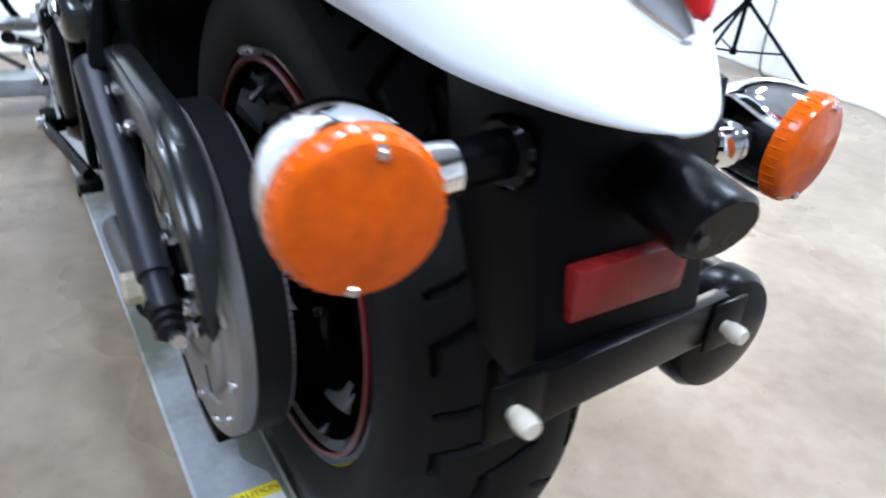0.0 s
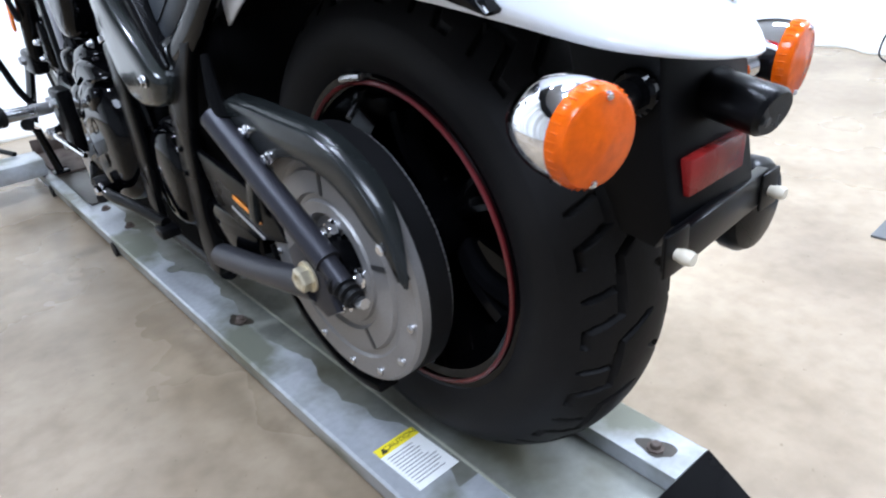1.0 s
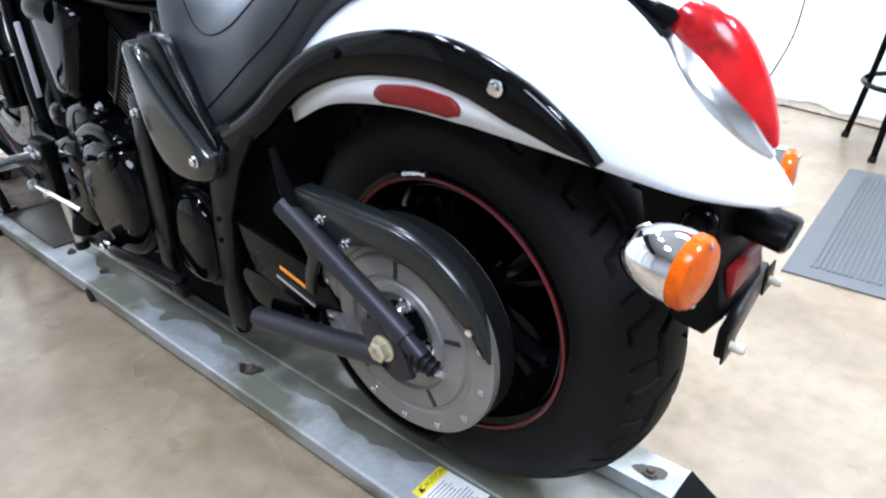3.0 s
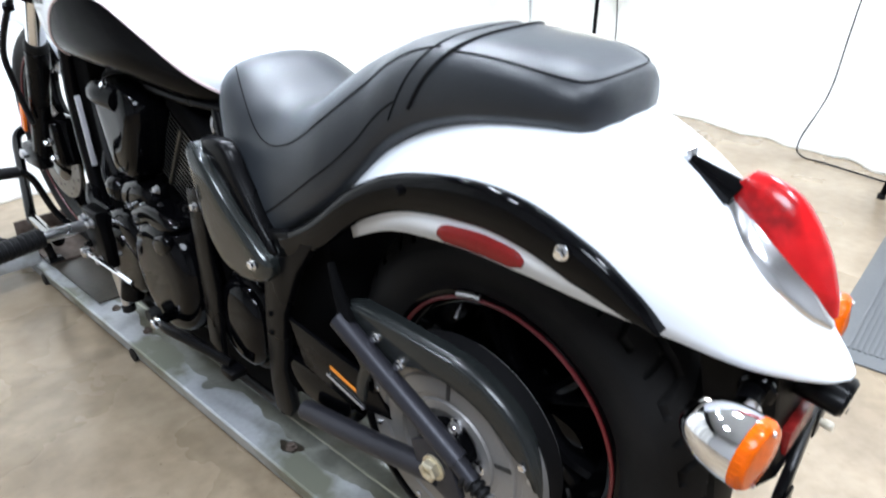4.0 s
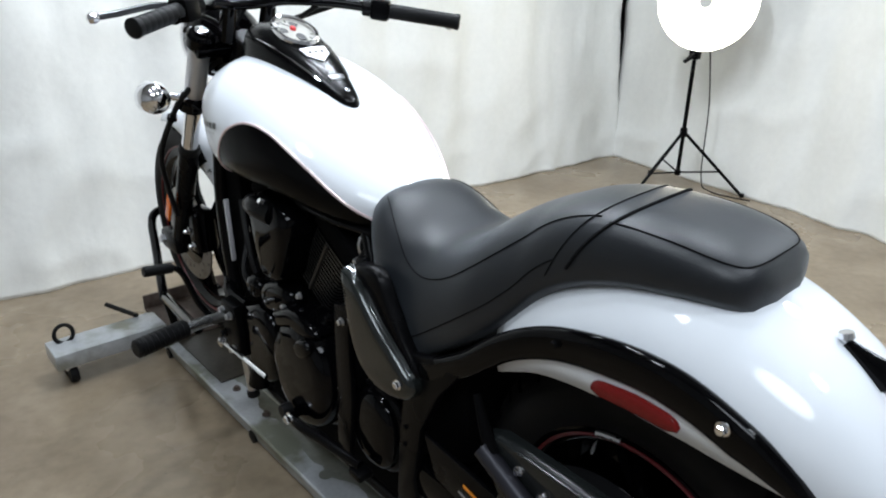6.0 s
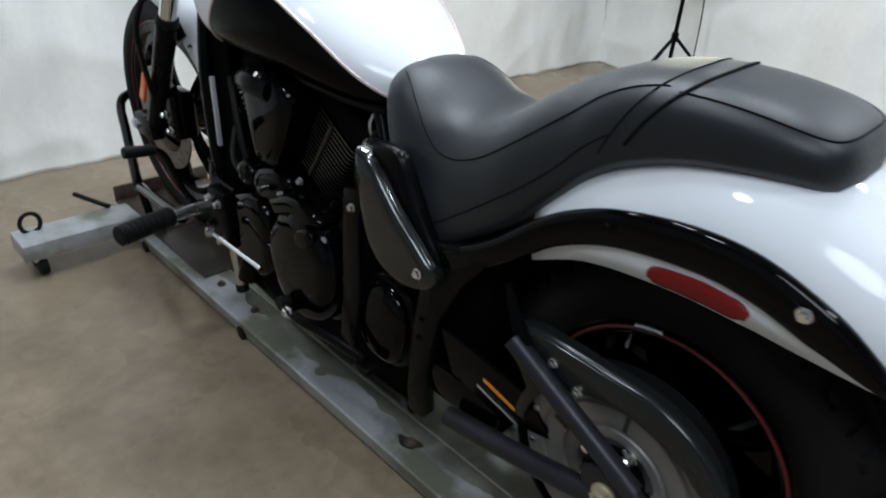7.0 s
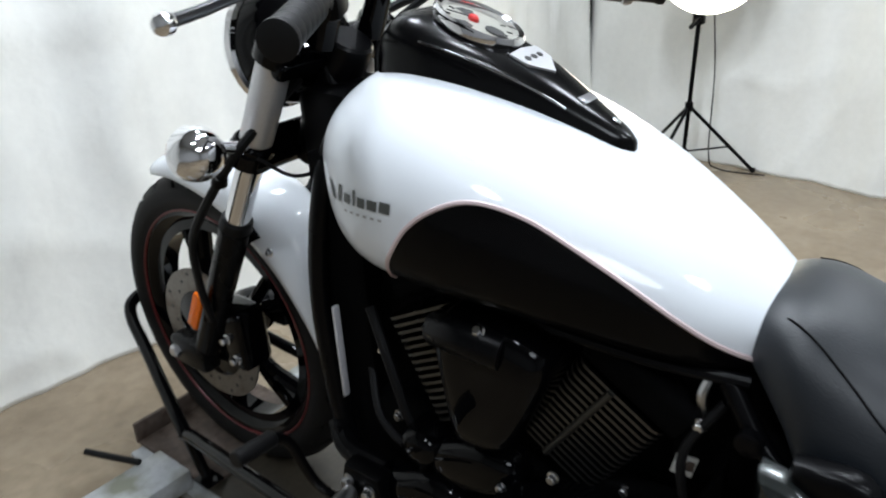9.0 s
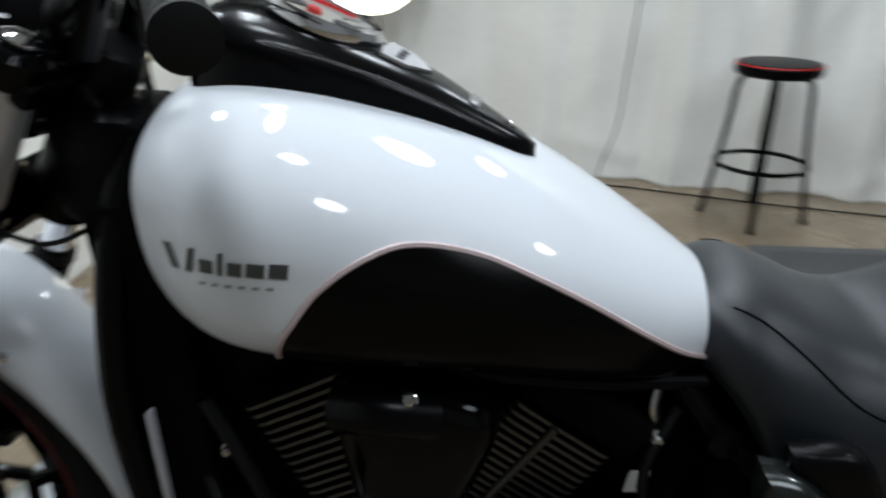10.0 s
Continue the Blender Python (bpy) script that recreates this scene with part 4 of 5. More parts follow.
part("tank_bottom", loft([[tank_point(y, -math.pi / 2, 1) + Vector((w, 0, 0.001)) for w in (-0.2 * interp(TANK, y)[0], 0.2 * interp(TANK, y)[0])] for y in ty], closed=False), GLOSS, tank)

# dash console on the tank
DASH = [(0.758, 0.006, 0.869, 0.845), (0.77, 0.020, 0.879, 0.845), (0.805, 0.033, 0.902, 0.86), (0.865, 0.05, 0.938, 0.89), (0.935, 0.068, 0.971, 0.91), (1.005, 0.08, 0.996, 0.92), (1.055, 0.08, 1.005, 0.92), (1.08, 0.07, 0.996, 0.915), (1.09, 0.05, 0.975, 0.915)]


def dash_point(y, ph, off=0.0):
    w, zt, zb = interp(DASH, y)
    return Vector((-(w + off) * spow(math.cos(ph), 0.62), y, zb + (zt + off - zb) * abs(math.sin(ph)) ** 0.62))


dash = part("dash_console", loft([[dash_point(0.758 + 0.332 * k / 40, math.pi * j / 24) for j in range(25)] for k in range(41)]), CONSOLE, BIKE, "black tank console with chrome-ringed gauge", 60)


def on_dash(y, up=0.0):
    """A pose on the console's ridge at y, z standing off it."""
    a, b = dash_point(y - 0.008, math.pi / 2), dash_point(y + 0.008, math.pi / 2)
    n = Vector((0, -(b.z - a.z), b.y - a.y)).normalized()
    return along(dash_point(y, math.pi / 2) + n * up, n)


GC, GN = Vector((0.0, 0.97, 0.991)), Vector((0, -0.42, 1)).normalized()
gm = along(GC, GN) @ Matrix.Diagonal((0.62, 0.85, 1, 1))
part("gauge_ring", lathe([(0.062, -0.012), (0.074, -0.008), (0.076, 0.0), (0.072, 0.006), (0.064, 0.004), (0.062, -0.012)], gm, 48, caps=False), CHROME, dash, "chrome gauge ring")
part("gauge_face", lathe([(0.064, -0.004), (0.064, -0.002)], gm, 40), DIAL, dash, "pale speedometer face")
for a0 in (40, 150, 250):
    bm = bmesh.new()
    bm.faces.new([bm.verts.new((r * math.cos(radians(a0 + da)), r * math.sin(radians(a0 + da)), 0)) for r, da in ((0.026, 0), (0.05, 0), (0.052, 20), (0.05, 40), (0.026, 40))])
    part("dial_window", bm, INK, dash, "dark dial window", 0, gm @ pose(0, 0, -0.0015))
part("odometer", lathe([(0.016, 0.0), (0.016, 0.002)], gm @ pose(0, -0.03, -0.002), 20), INK, dash)
part("needle_cap", lathe([(0.009, 0), (0.009, 0.004), (0.006, 0.006)], gm @ pose(0, 0.01, -0.002), 20), REDPL, dash, "red warning light")
part("needle", block(-0.0015, 0.0015, 0, 0.045, 0.001, 0.002, 0), INK, dash, smooth=0, m=gm @ pose(0, 0.01, 0, 0, 0, 35))
for k in range(9):
    a = radians(30 + k * 30)
    part("tick", block(-0.002, 0.002, 0.046, 0.056, 0.0, 0.001, 0), INK, dash, smooth=0, m=gm @ pose(0, 0, -0.0018, 0, 0, math.degrees(a) - 90 + 60))
bm = bmesh.new()
sh = [(-0.03, 0.022), (0, 0.026), (0.03, 0.022), (0.027, -0.004), (0.0, -0.028), (-0.027, -0.004)]
f = bm.faces.new([bm.verts.new((x, y, 0)) for x, y in sh])
g = bmesh.ops.extrude_face_region(bm, geom=[f])
for v in g["geom"]:
    if isinstance(v, bmesh.types.BMVert):
        v.co.z += 0.003
part("indicator_badge", bm, FORK, dash, "silver shield badge with three dark lights", 30, on_dash(0.888, -0.001))
for k in (-1, 0, 1):
    part("indicator_light", lathe([(0.0045, 0), (0.0045, 0.0015)], on_dash(0.893, 0.0015) @ pose(k * 0.014, 0, 0), 12), INK, dash)
part("maker_plate", block(-0.017, 0.017, -0.006, 0.006, -0.002, 0.001, 0.0005), BADGE, dash, "silver name plate bar", 30, on_dash(0.82))
part("tip_screw", lathe([(0.006, 0), (0.006, 0.002), (0.004, 0.003)], on_dash(0.784), 16), CHROME, dash)
for s in (-1, 1):
    part("trim_line", tube([dash_point(y, math.pi / 2 - s * (-0.95), 0.0005) for y in [0.83 + 0.18 * k / 12 for k in range(13)]], 0.0018, 6, 1), CHROME, dash, "thin chrome trim line")

# the name on the tank, as plain slanted marks
for s in (-1, 1):
    def slanted(y0, y1, z0, z1, lean, n=3):
        """A slanted block that follows the tank's side; lean shifts its top rearwards."""
        def at(y, z):
            return tank_point(y, side_angle(y, z), s, 0.0012)
        return loft([[at(y0 + (y1 - y0) * i / n - lean * j / 3, z0 + (z1 - z0) * j / 3) for j in range(4)] for i in range(n + 1)], closed=False)
    for y0, wide, low, high, lean in ((1.062, 0.009, 0.808, 0.831, -0.006), (1.047, 0.007, 0.808, 0.831, 0.007), (1.032, 0.013, 0.8105, 0.823, 0.002), (1.014, 0.0045, 0.8105, 0.831, 0.003), (1.005, 0.013, 0.8115, 0.824, 0.002), (0.988, 0.016, 0.8125, 0.825, 0.002), (0.968, 0.016, 0.8135, 0.8265, 0.002)):
        part("name_mark", slanted(y0, y0 - wide, low, high, lean), MARK, tank, "dark grey name mark", 0)
    for k in range(6):
        y = 1.034 - 0.0125 * k
        part("small_mark", slanted(y, y - 0.006, 0.7985 + 0.0007 * k, 0.8015 + 0.0007 * k, 0.001), GREYINK, tank, smooth=0)

# engine
eng = part("engine", join(block(-0.135, 0.135, 0.47, 1.02, 0.10, 0.40, 0.03, 3), block(-0.11, 0.11, 0.50, 0.98, 0.38, 0.44, 0.03, 3)), MATTE, BIKE, "black V-twin engine with polished fin edges", 40)


def oval(y, z, ry, rz, x0, depth, n=36, turn=0.0, taper=0.0, square=0.85):
    """A domed cover on the left, oval in y and z."""
    rings = []
    for fx, k in ((0.0, 1.0), (0.4, 1.0), (0.6, 0.975), (0.75, 0.92), (0.86, 0.83), (0.94, 0.68), (0.98, 0.48), (0.998, 0.25), (1.0, 0.02)):
        ring = []
        for i in range(n):
            a = 2 * math.pi * i / n
            u, v = ry * k * spow(math.cos(a), square), rz * k * spow(math.sin(a), square)
            u *= 1 - taper * (1 - math.sin(a)) / 2
            ring.append((x0 - depth * fx, y + u * math.cos(turn) - v * math.sin(turn), z + u * math.sin(turn) + v * math.cos(turn)))
        rings.append(ring)
    return loft(rings)


def pillow(outline, x0, depth, rim=0.35, steps=5):
    """A rounded cover standing out to the left from a smooth closed outline of (y, z)."""
    pts = [(q.y, q.z) for q in smoothed([(0, *o) for o in outline + outline[:1]], steps)[:-1]]
    cy, cz = sum(p[0] for p in pts) / len(pts), sum(p[1] for p in pts) / len(pts)
    rings = []
    for fx, k in ((0.0, 1.0), (rim, 1.0), (rim + (1 - rim) * 0.45, 0.965), (rim + (1 - rim) * 0.72, 0.9), (rim + (1 - rim) * 0.88, 0.8), (rim + (1 - rim) * 0.96, 0.64), (0.995, 0.4), (1.0, 0.1)):
        rings.append([(x0 - depth * fx, cy + (y - cy) * k, cz + (z - cz) * k) for y, z in pts])
    return loft(rings)


EGG = [(0.80, 0.425), (0.735, 0.445), (0.665, 0.425), (0.628, 0.36), (0.632, 0.28), (0.675, 0.215), (0.745, 0.19), (0.81, 0.215), (0.848, 0.285), (0.845, 0.365)]
part("generator_cover", pillow(EGG, -0.135, 0.075, 0.45), GLOSS, eng, "gloss black egg-shaped generator cover")
part("cover_lip", pillow([(0.738 + (y - 0.738) * 1.11, 0.32 + (z - 0.32) * 1.1) for y, z in EGG], -0.12, 0.034, 0.7), GLOSS, eng)
part("cover_band", pillow([(0.845, 0.43), (0.77, 0.465), (0.70, 0.462), (0.665, 0.44), (0.70, 0.425), (0.77, 0.435), (0.83, 0.405)], -0.15, 0.05, 0.5), GLOSS, eng, "raised band over the cover")
part("clutch_cover", pillow([(1.04, 0.36), (0.97, 0.385), (0.905, 0.37), (0.88, 0.30), (0.90, 0.22), (0.96, 0.175), (1.02, 0.185), (1.055, 0.25), (1.06, 0.32)], -0.13, 0.05, 0.5), GLOSS, eng, "gloss black front side cover")
part("pulley_cover", oval(0.52, 0.288, 0.07, 0.088, -0.135, 0.045, turn=0.1), GLOSS, eng, "gloss black small oval cover")
part("pulley_cover_rim", oval(0.521, 0.286, 0.081, 0.1, -0.13, 0.03, turn=0.1), SATIN, eng)
part("cover_bridge", oval(0.90, 0.425, 0.08, 0.042, -0.115, 0.05, turn=-0.3), GLOSS, eng, "gloss black rounded crankcase top")
part("case_boss", oval(0.985, 0.425, 0.035, 0.03, -0.11, 0.06, turn=0.0), GLOSS, eng, "rounded black case boss")
part("cover_badge", oval(0.70, 0.405, 0.034, 0.02, -0.195, 0.018, turn=-0.5), GLOSS, eng)
for y, z in ((0.588, 0.36), (0.64, 0.232), (0.735, 0.198), (0.835, 0.27), (0.845, 0.43), (0.77, 0.485), (0.66, 0.478), (0.985, 0.37), (1.0, 0.27), (0.93, 0.215)):
    bolt((-0.158, y, z), LEFT, 0.006, 0.01, STEEL if (y, z) in ((0.845, 0.43), (0.77, 0.485)) else SATIN, eng)
part("mount_plate", slab([(0.541, 0.558), (0.59, 0.548), (0.597, 0.483), (0.603, 0.366), (0.615, 0.22), (0.575, 0.2), (0.553, 0.346), (0.55, 0.5)], -0.19, 0.014, 0.004), SATIN, BIKE, "satin black engine mount plate", 40)

# cylinders with fins, leaning apart
for lean, y0, z0 in ((-33, 0.798, 0.466), (28, 0.911, 0.490)):
    up = Vector((0, math.sin(radians(lean)), math.cos(radians(lean))))
    fwd = Vector((0, math.cos(radians(lean)), -math.sin(radians(lean))))
    base = Vector((0, y0, z0))
    cyl = part("cylinder", lathe([(0.05, 0), (0.05, 0.19)], along(base, up), 32), SATIN, eng, "black finned cylinder")
    for k in range(15 if lean < 0 else 15):
        c = base + up * (0.004 + (0.0108 if lean < 0 else 0.0115) * k)
        hw, hl = (0.112, 0.066) if lean < 0 else (0.13, 0.074)
        m4 = Matrix((Vector((1, 0, 0, 0)), Vector((0, fwd.y, up.y, 0)), Vector((0, fwd.z, up.z, 0)), Vector((0, 0, 0, 1))))
        m4.translation = c
        bmf = bmesh.new()
        prof = []
        for i in range(28):
            a = 2 * math.pi * i / 28
            prof.append((hw * spow(math.cos(a), 0.2), hl * spow(math.sin(a), 0.2)))
        lo, hi = [bmf.verts.new((x, y, -0.0022)) for x, y in prof], [bmf.verts.new((x, y, 0.0022)) for x, y in prof]
        for i in range(28):
            bmf.faces.new((lo[i], lo[(i + 1) % 28], hi[(i + 1) % 28], hi[i]))
        bmf.faces.new(hi)
        bmf.faces.new(lo[::-1])
        fin = part("fin", bmf, SATIN, cyl, smooth=20, m=m4)
        fin.data.materials.append(FIN)
        for p in fin.data.polygons:
            if abs(p.normal.z) < 0.5:
                p.material_index = 1
    hd = base + up * (0.166 if lean < 0 else 0.18)
    part("cylinder_head", block(-0.118 if lean < 0 else -0.1, 0.1, -0.075, 0.07, 0, 0.05 if lean < 0 else 0.035, 0.012, 3), MATTE, cyl, "black cylinder head", 40, m=Matrix.Translation(hd) @ Matrix.Rotation(radians(-lean), 4, "X"))


part("fin_groove", rod((-0.113, 0.806, 0.474), (-0.113, 0.722, 0.602), 0.005, 0.005, 10), FIN, eng, "vertical rib across the fins")
part("inner_frame_cover", slab([(0.79, 0.452), (0.62, 0.47), (0.59, 0.55), (0.585, 0.43), (0.78, 0.41)], -0.105, 0.03, 0.004), MATTE, BIKE, "dull black inner frame cover", 40)
COWL = [(0.946, 0.66), (0.90, 0.682), (0.81, 0.672), (0.778, 0.635), (0.80, 0.56), (0.838, 0.492), (0.90, 0.478), (0.918, 0.502), (0.934, 0.58)]
horn = part("intake_cover", pillow(COWL, -0.09, 0.09, 0.62), GLOSS, BIKE, "black domed intake cover")
part("cover_top", tube([(-0.16, 0.935, 0.645), (-0.172, 0.89, 0.654), (-0.165, 0.835, 0.648)], 0.024, 14, 6), SATIN, horn, "satin black cover top")
for y, z in ((0.90, 0.50), (0.85, 0.52)):
    bolt((-0.16, y, z), LEFT, 0.004, 0.008, SATIN, horn)
bolt((-0.176, 0.862, 0.672), (-0.7, 0, 0.7), 0.0065, 0.008, CHROME, horn)

for p, d, r in (((-0.11, 1.06, 0.42), LEFT, 0.007), ((-0.105, 1.085, 0.53), LEFT, 0.006), ((-0.12, 1.02, 0.405), (-0.7, 0, 0.7), 0.008), ((-0.1, 0.70, 0.455), LEFT, 0.006), ((-0.11, 0.62, 0.60), LEFT, 0.006), ((-0.19, 0.565, 0.52), LEFT, 0.006)):
    bolt(p, d, r, 0.01, STEEL, eng)
for pts, r in (([(-0.11, 1.10, 0.60), (-0.13, 1.05, 0.52), (-0.135, 1.02, 0.45), (-0.12, 1.0, 0.40)], 0.008), ([(-0.1, 1.12, 0.48), (-0.14, 1.07, 0.43), (-0.15, 1.0, 0.41), (-0.14, 0.94, 0.44)], 0.0065), ([(-0.1, 0.60, 0.63), (-0.125, 0.63, 0.57), (-0.13, 0.62, 0.50), (-0.14, 0.59, 0.45)], 0.0055)):
    part("hose", tube(pts, r, 8, 6), GRIPRUB, eng, "black rubber hose")
part("air_box", block(-0.075, 0.075, 0.60, 1.12, 0.56, 0.70, 0.03), MATTE, BIKE, "black plastic air box under the tank", 40)
part("engine_front", block(-0.07, 0.07, 0.98, 1.172, 0.38, 0.58, 0.01), MATTE, BIKE, "dark parts behind the radiator", 40)
part("throttle_body", block(-0.06, 0.06, 0.56, 0.80, 0.40, 0.62, 0.01), MATTE, BIKE, "black intake parts between the cylinders", 40)
part("backbone", tube([(0, 0.45, 0.62), (0, 0.70, 0.68), (0, 1.0, 0.80), (0, 1.2, 0.88)], 0.03, 12, 4), SATIN, BIKE, "black frame backbone")
for s in (-1, 1):
    part("frame_spar", tube([(s * 0.10, 0.58, 0.665), (s * 0.12, 0.72, 0.668), (s * 0.11, 0.92, 0.68), (s * 0.07, 1.1, 0.76)], 0.008, 10, 5), SATIN, BIKE, "satin black frame spar")
sc = part("side_cover", pillow([(0.545, 0.638), (0.54, 0.575), (0.518, 0.49), (0.48, 0.445), (0.43, 0.434), (0.372, 0.448), (0.35, 0.482), (0.385, 0.52), (0.44, 0.565), (0.50, 0.625)], -0.17, 0.038, 0.55), SIDE, BIKE, "metallic dark grey side cover", 50)
part("cover_facet", slab([(0.52, 0.65), (0.515, 0.61), (0.45, 0.535), (0.385, 0.49), (0.355, 0.50), (0.39, 0.545), (0.43, 0.605), (0.46, 0.652)], -0.186, 0.03, 0.008, 3), SATIN, sc, "inner facet beside the seat", 50)
bolt((-0.207, 0.379, 0.484), LEFT, 0.007, 0.008, CHROME, BIKE, "cover_bolt", "chrome cover bolt")
part("frame_rail", tube([(-0.10, 0.60, 0.66), (-0.12, 0.55, 0.60), (-0.14, 0.47, 0.55), (-0.16, 0.40, 0.51)], 0.012, 12, 5), SATIN, BIKE, "satin black frame rail")
part("frame_rail", tube([(0.10, 0.60, 0.66), (0.12, 0.55, 0.60), (0.14, 0.47, 0.55), (0.16, 0.40, 0.51)], 0.012, 12, 5), SATIN, BIKE, "satin black frame rail")
part("seat_pan", block(-0.085, 0.085, 0.44, 0.66, 0.50, 0.69, 0.02), MATTE, BIKE, "black plastic pan under the seat", 40)
part("battery_box", block(-0.12, 0.12, 0.30, 0.56, 0.30, 0.62, 0.02), MATTE, BIKE, "black plastic battery box")
part("paper_tag", block(-0.0008, 0.0008, -0.012, 0.012, -0.014, 0.014, 0), FACE, BIKE, "small white paper tag, stained", 0, pose(-0.108, 0.632, 0.536, 12, 0, 20))
part("tag_stain", block(-0.0012, -0.0009, -0.011, -0.001, -0.006, 0.008, 0), RUST, BIKE, "brown stain on the tag", 0, pose(-0.108, 0.632, 0.536, 12, 0, 20))
part("connector", tube([(-0.09, 0.62, 0.655), (-0.1, 0.625, 0.63), (-0.098, 0.618, 0.60)], 0.006, 8, 4), STEEL, BIKE, "bare metal hose fitting")
part("key_bolt", lathe([(0.014, 0), (0.014, 0.012), (0.009, 0.014)], along((-0.13, 0.565, 0.62), LEFT), 16), SATIN, BIKE)

for s in (-1, 1):
    part("down_tube", tube([(s * 0.05, 1.15, 0.88), (s * 0.085, 1.168, 0.82), (s * 0.105, 1.182, 0.74), (s * 0.115, 1.196, 0.62), (s * 0.12, 1.192, 0.50), (s * 0.125, 1.165, 0.34), (s * 0.125, 1.10, 0.16), (s * 0.12, 1.0, 0.10), (s * 0.12, 0.55, 0.09), (s * 0.14, 0.45, 0.12)], 0.0165, 14, 5), SATIN, BIKE, "satin black frame tube")
part("radiator", block(-0.105, 0.105, 1.11, 1.2, 0.30, 0.82, 0.005), MATTE, BIKE, "black radiator between the frame tubes", 30)
part("radiator_trim", block(-0.1295, -0.117, 1.157, 1.163, 0.425, 0.59, 0.002), ALLOY, BIKE, "bare alloy radiator side", 30)
part("radiator_trim", block(0.1055, 0.1125, 1.142, 1.149, 0.42, 0.59, 0.002), ALLOY, BIKE, "bare alloy radiator side", 30)
part("frame_bracket", join(tube([(-0.13, 1.18, 0.37), (-0.15, 1.14, 0.345), (-0.15, 1.06, 0.34)], 0.018, 10, 4)), SATIN, BIKE)
bolt((-0.14, 1.165, 0.365), LEFT, 0.012, 0.012, SATIN, BIKE, "bracket_bolt")

# forward controls on the left
fc = part("foot_control", slab([(1.04, 0.36), (1.11, 0.36), (1.125, 0.30), (1.085, 0.22), (1.04, 0.22), (1.025, 0.29)], -0.195, 0.035, 0.007), PLASTIC, BIKE, "black forward foot control", 40)
prof = [(0.010, 0), (0.021, 0.004)]
for k in range(9):
    prof += [(0.0225, 0.006 + 0.0135 * k), (0.0225, 0.013 + 0.0135 * k), (0.0205, 0.0145 + 0.0135 * k), (0.0205, 0.018 + 0.0135 * k)]
prof += [(0.022, 0.13), (0.016, 0.134)]
part("foot_peg", lathe(prof, along((-0.294, 1.084, 0.328), (-0.128, -0.029, 0.006)), 24), GRIPRUB, fc, "ribbed black rubber foot peg", 30)
part("peg_mount", rod((-0.2, 1.09, 0.322), (-0.298, 1.085, 0.3275), 0.013, 0.015, 14, 0.003), STEEL, fc, "chrome peg mount")
part("toe_lever", tube([(-0.215, 1.10, 0.31), (-0.245, 1.115, 0.36), (-0.265, 1.135, 0.44), (-0.285, 1.142, 0.463)], 0.0075, 10, 5), SATIN, fc)
part("toe_peg", rod((-0.285, 1.142, 0.462), (-0.352, 1.14, 0.472), 0.0125, 0.0125, 16, 0.002), GRIPRUB, fc, "small black toe peg")
part("shift_rod", tube([(-0.225, 1.05, 0.275), (-0.215, 0.86, 0.265)], 0.0055, 8, 1), CHROME, fc, "thin chrome shift rod")
part("rod_end", lathe([(0.008, -0.01), (0.013, -0.006), (0.013, 0.006), (0.008, 0.01)], along((-0.226, 1.055, 0.275), LEFT), 14), STEEL, fc)
for k, p in enumerate(((-0.193, 1.10, 0.335), (-0.196, 1.06, 0.24), (-0.196, 1.10, 0.27), (-0.196, 1.055, 0.335))):
    bolt(p, LEFT, 0.008, 0.014, SATIN if k == 2 else STEEL, fc)
part("lower_leg", rod((-0.17, 1.06, 0.23), (-0.17, 1.045, 0.11), 0.014, 0.012, 14, 0.003), STEEL, fc, "short steel post with black foot")
part("leg_foot", rod((-0.17, 1.046, 0.115), (-0.17, 1.043, 0.095), 0.016, 0.016, 14, 0.003), GRIPRUB, fc)
ss = part("side_stand", tube([(-0.15, 0.80, 0.20), (-0.225, 0.732, 0.225), (-0.215, 0.635, 0.222), (-0.195, 0.53, 0.21)], 0.012, 10, 5, flat=0.8), SATIN, BIKE, "black side stand folded along the frame")
bolt((-0.232, 0.729, 0.234), LEFT, 0.010, 0.014, CHROME, ss, label="bright pivot bolt")
part("stand_foot", block(-0.215, -0.18, 0.505, 0.545, 0.19, 0.208, 0.005), SATIN, ss)
part("stand_bumper", lathe([(0.014, -0.012), (0.016, 0), (0.014, 0.012)], along((-0.225, 0.76, 0.235), LEFT), 16), GRIPRUB, ss)
part("oil_filter", lathe([(0.024, 0), (0.026, 0.01), (0.026, 0.05), (0.02, 0.055)], along((-0.16, 1.0, 0.20), (-0.2, 0.1, -1)), 20), GLOSS, eng)
part("lower_case", block(-0.11, 0.11, 0.98, 1.165, 0.12, 0.44, 0.03, 3), MATTE, eng, "", 40)

# front end
RAKE = Vector((0, -0.555, 0.83)).normalized()


def fork_at(x, z):
    y = 1.575 - (z - 0.36) * 0.572
    return Vector((x, y, z))


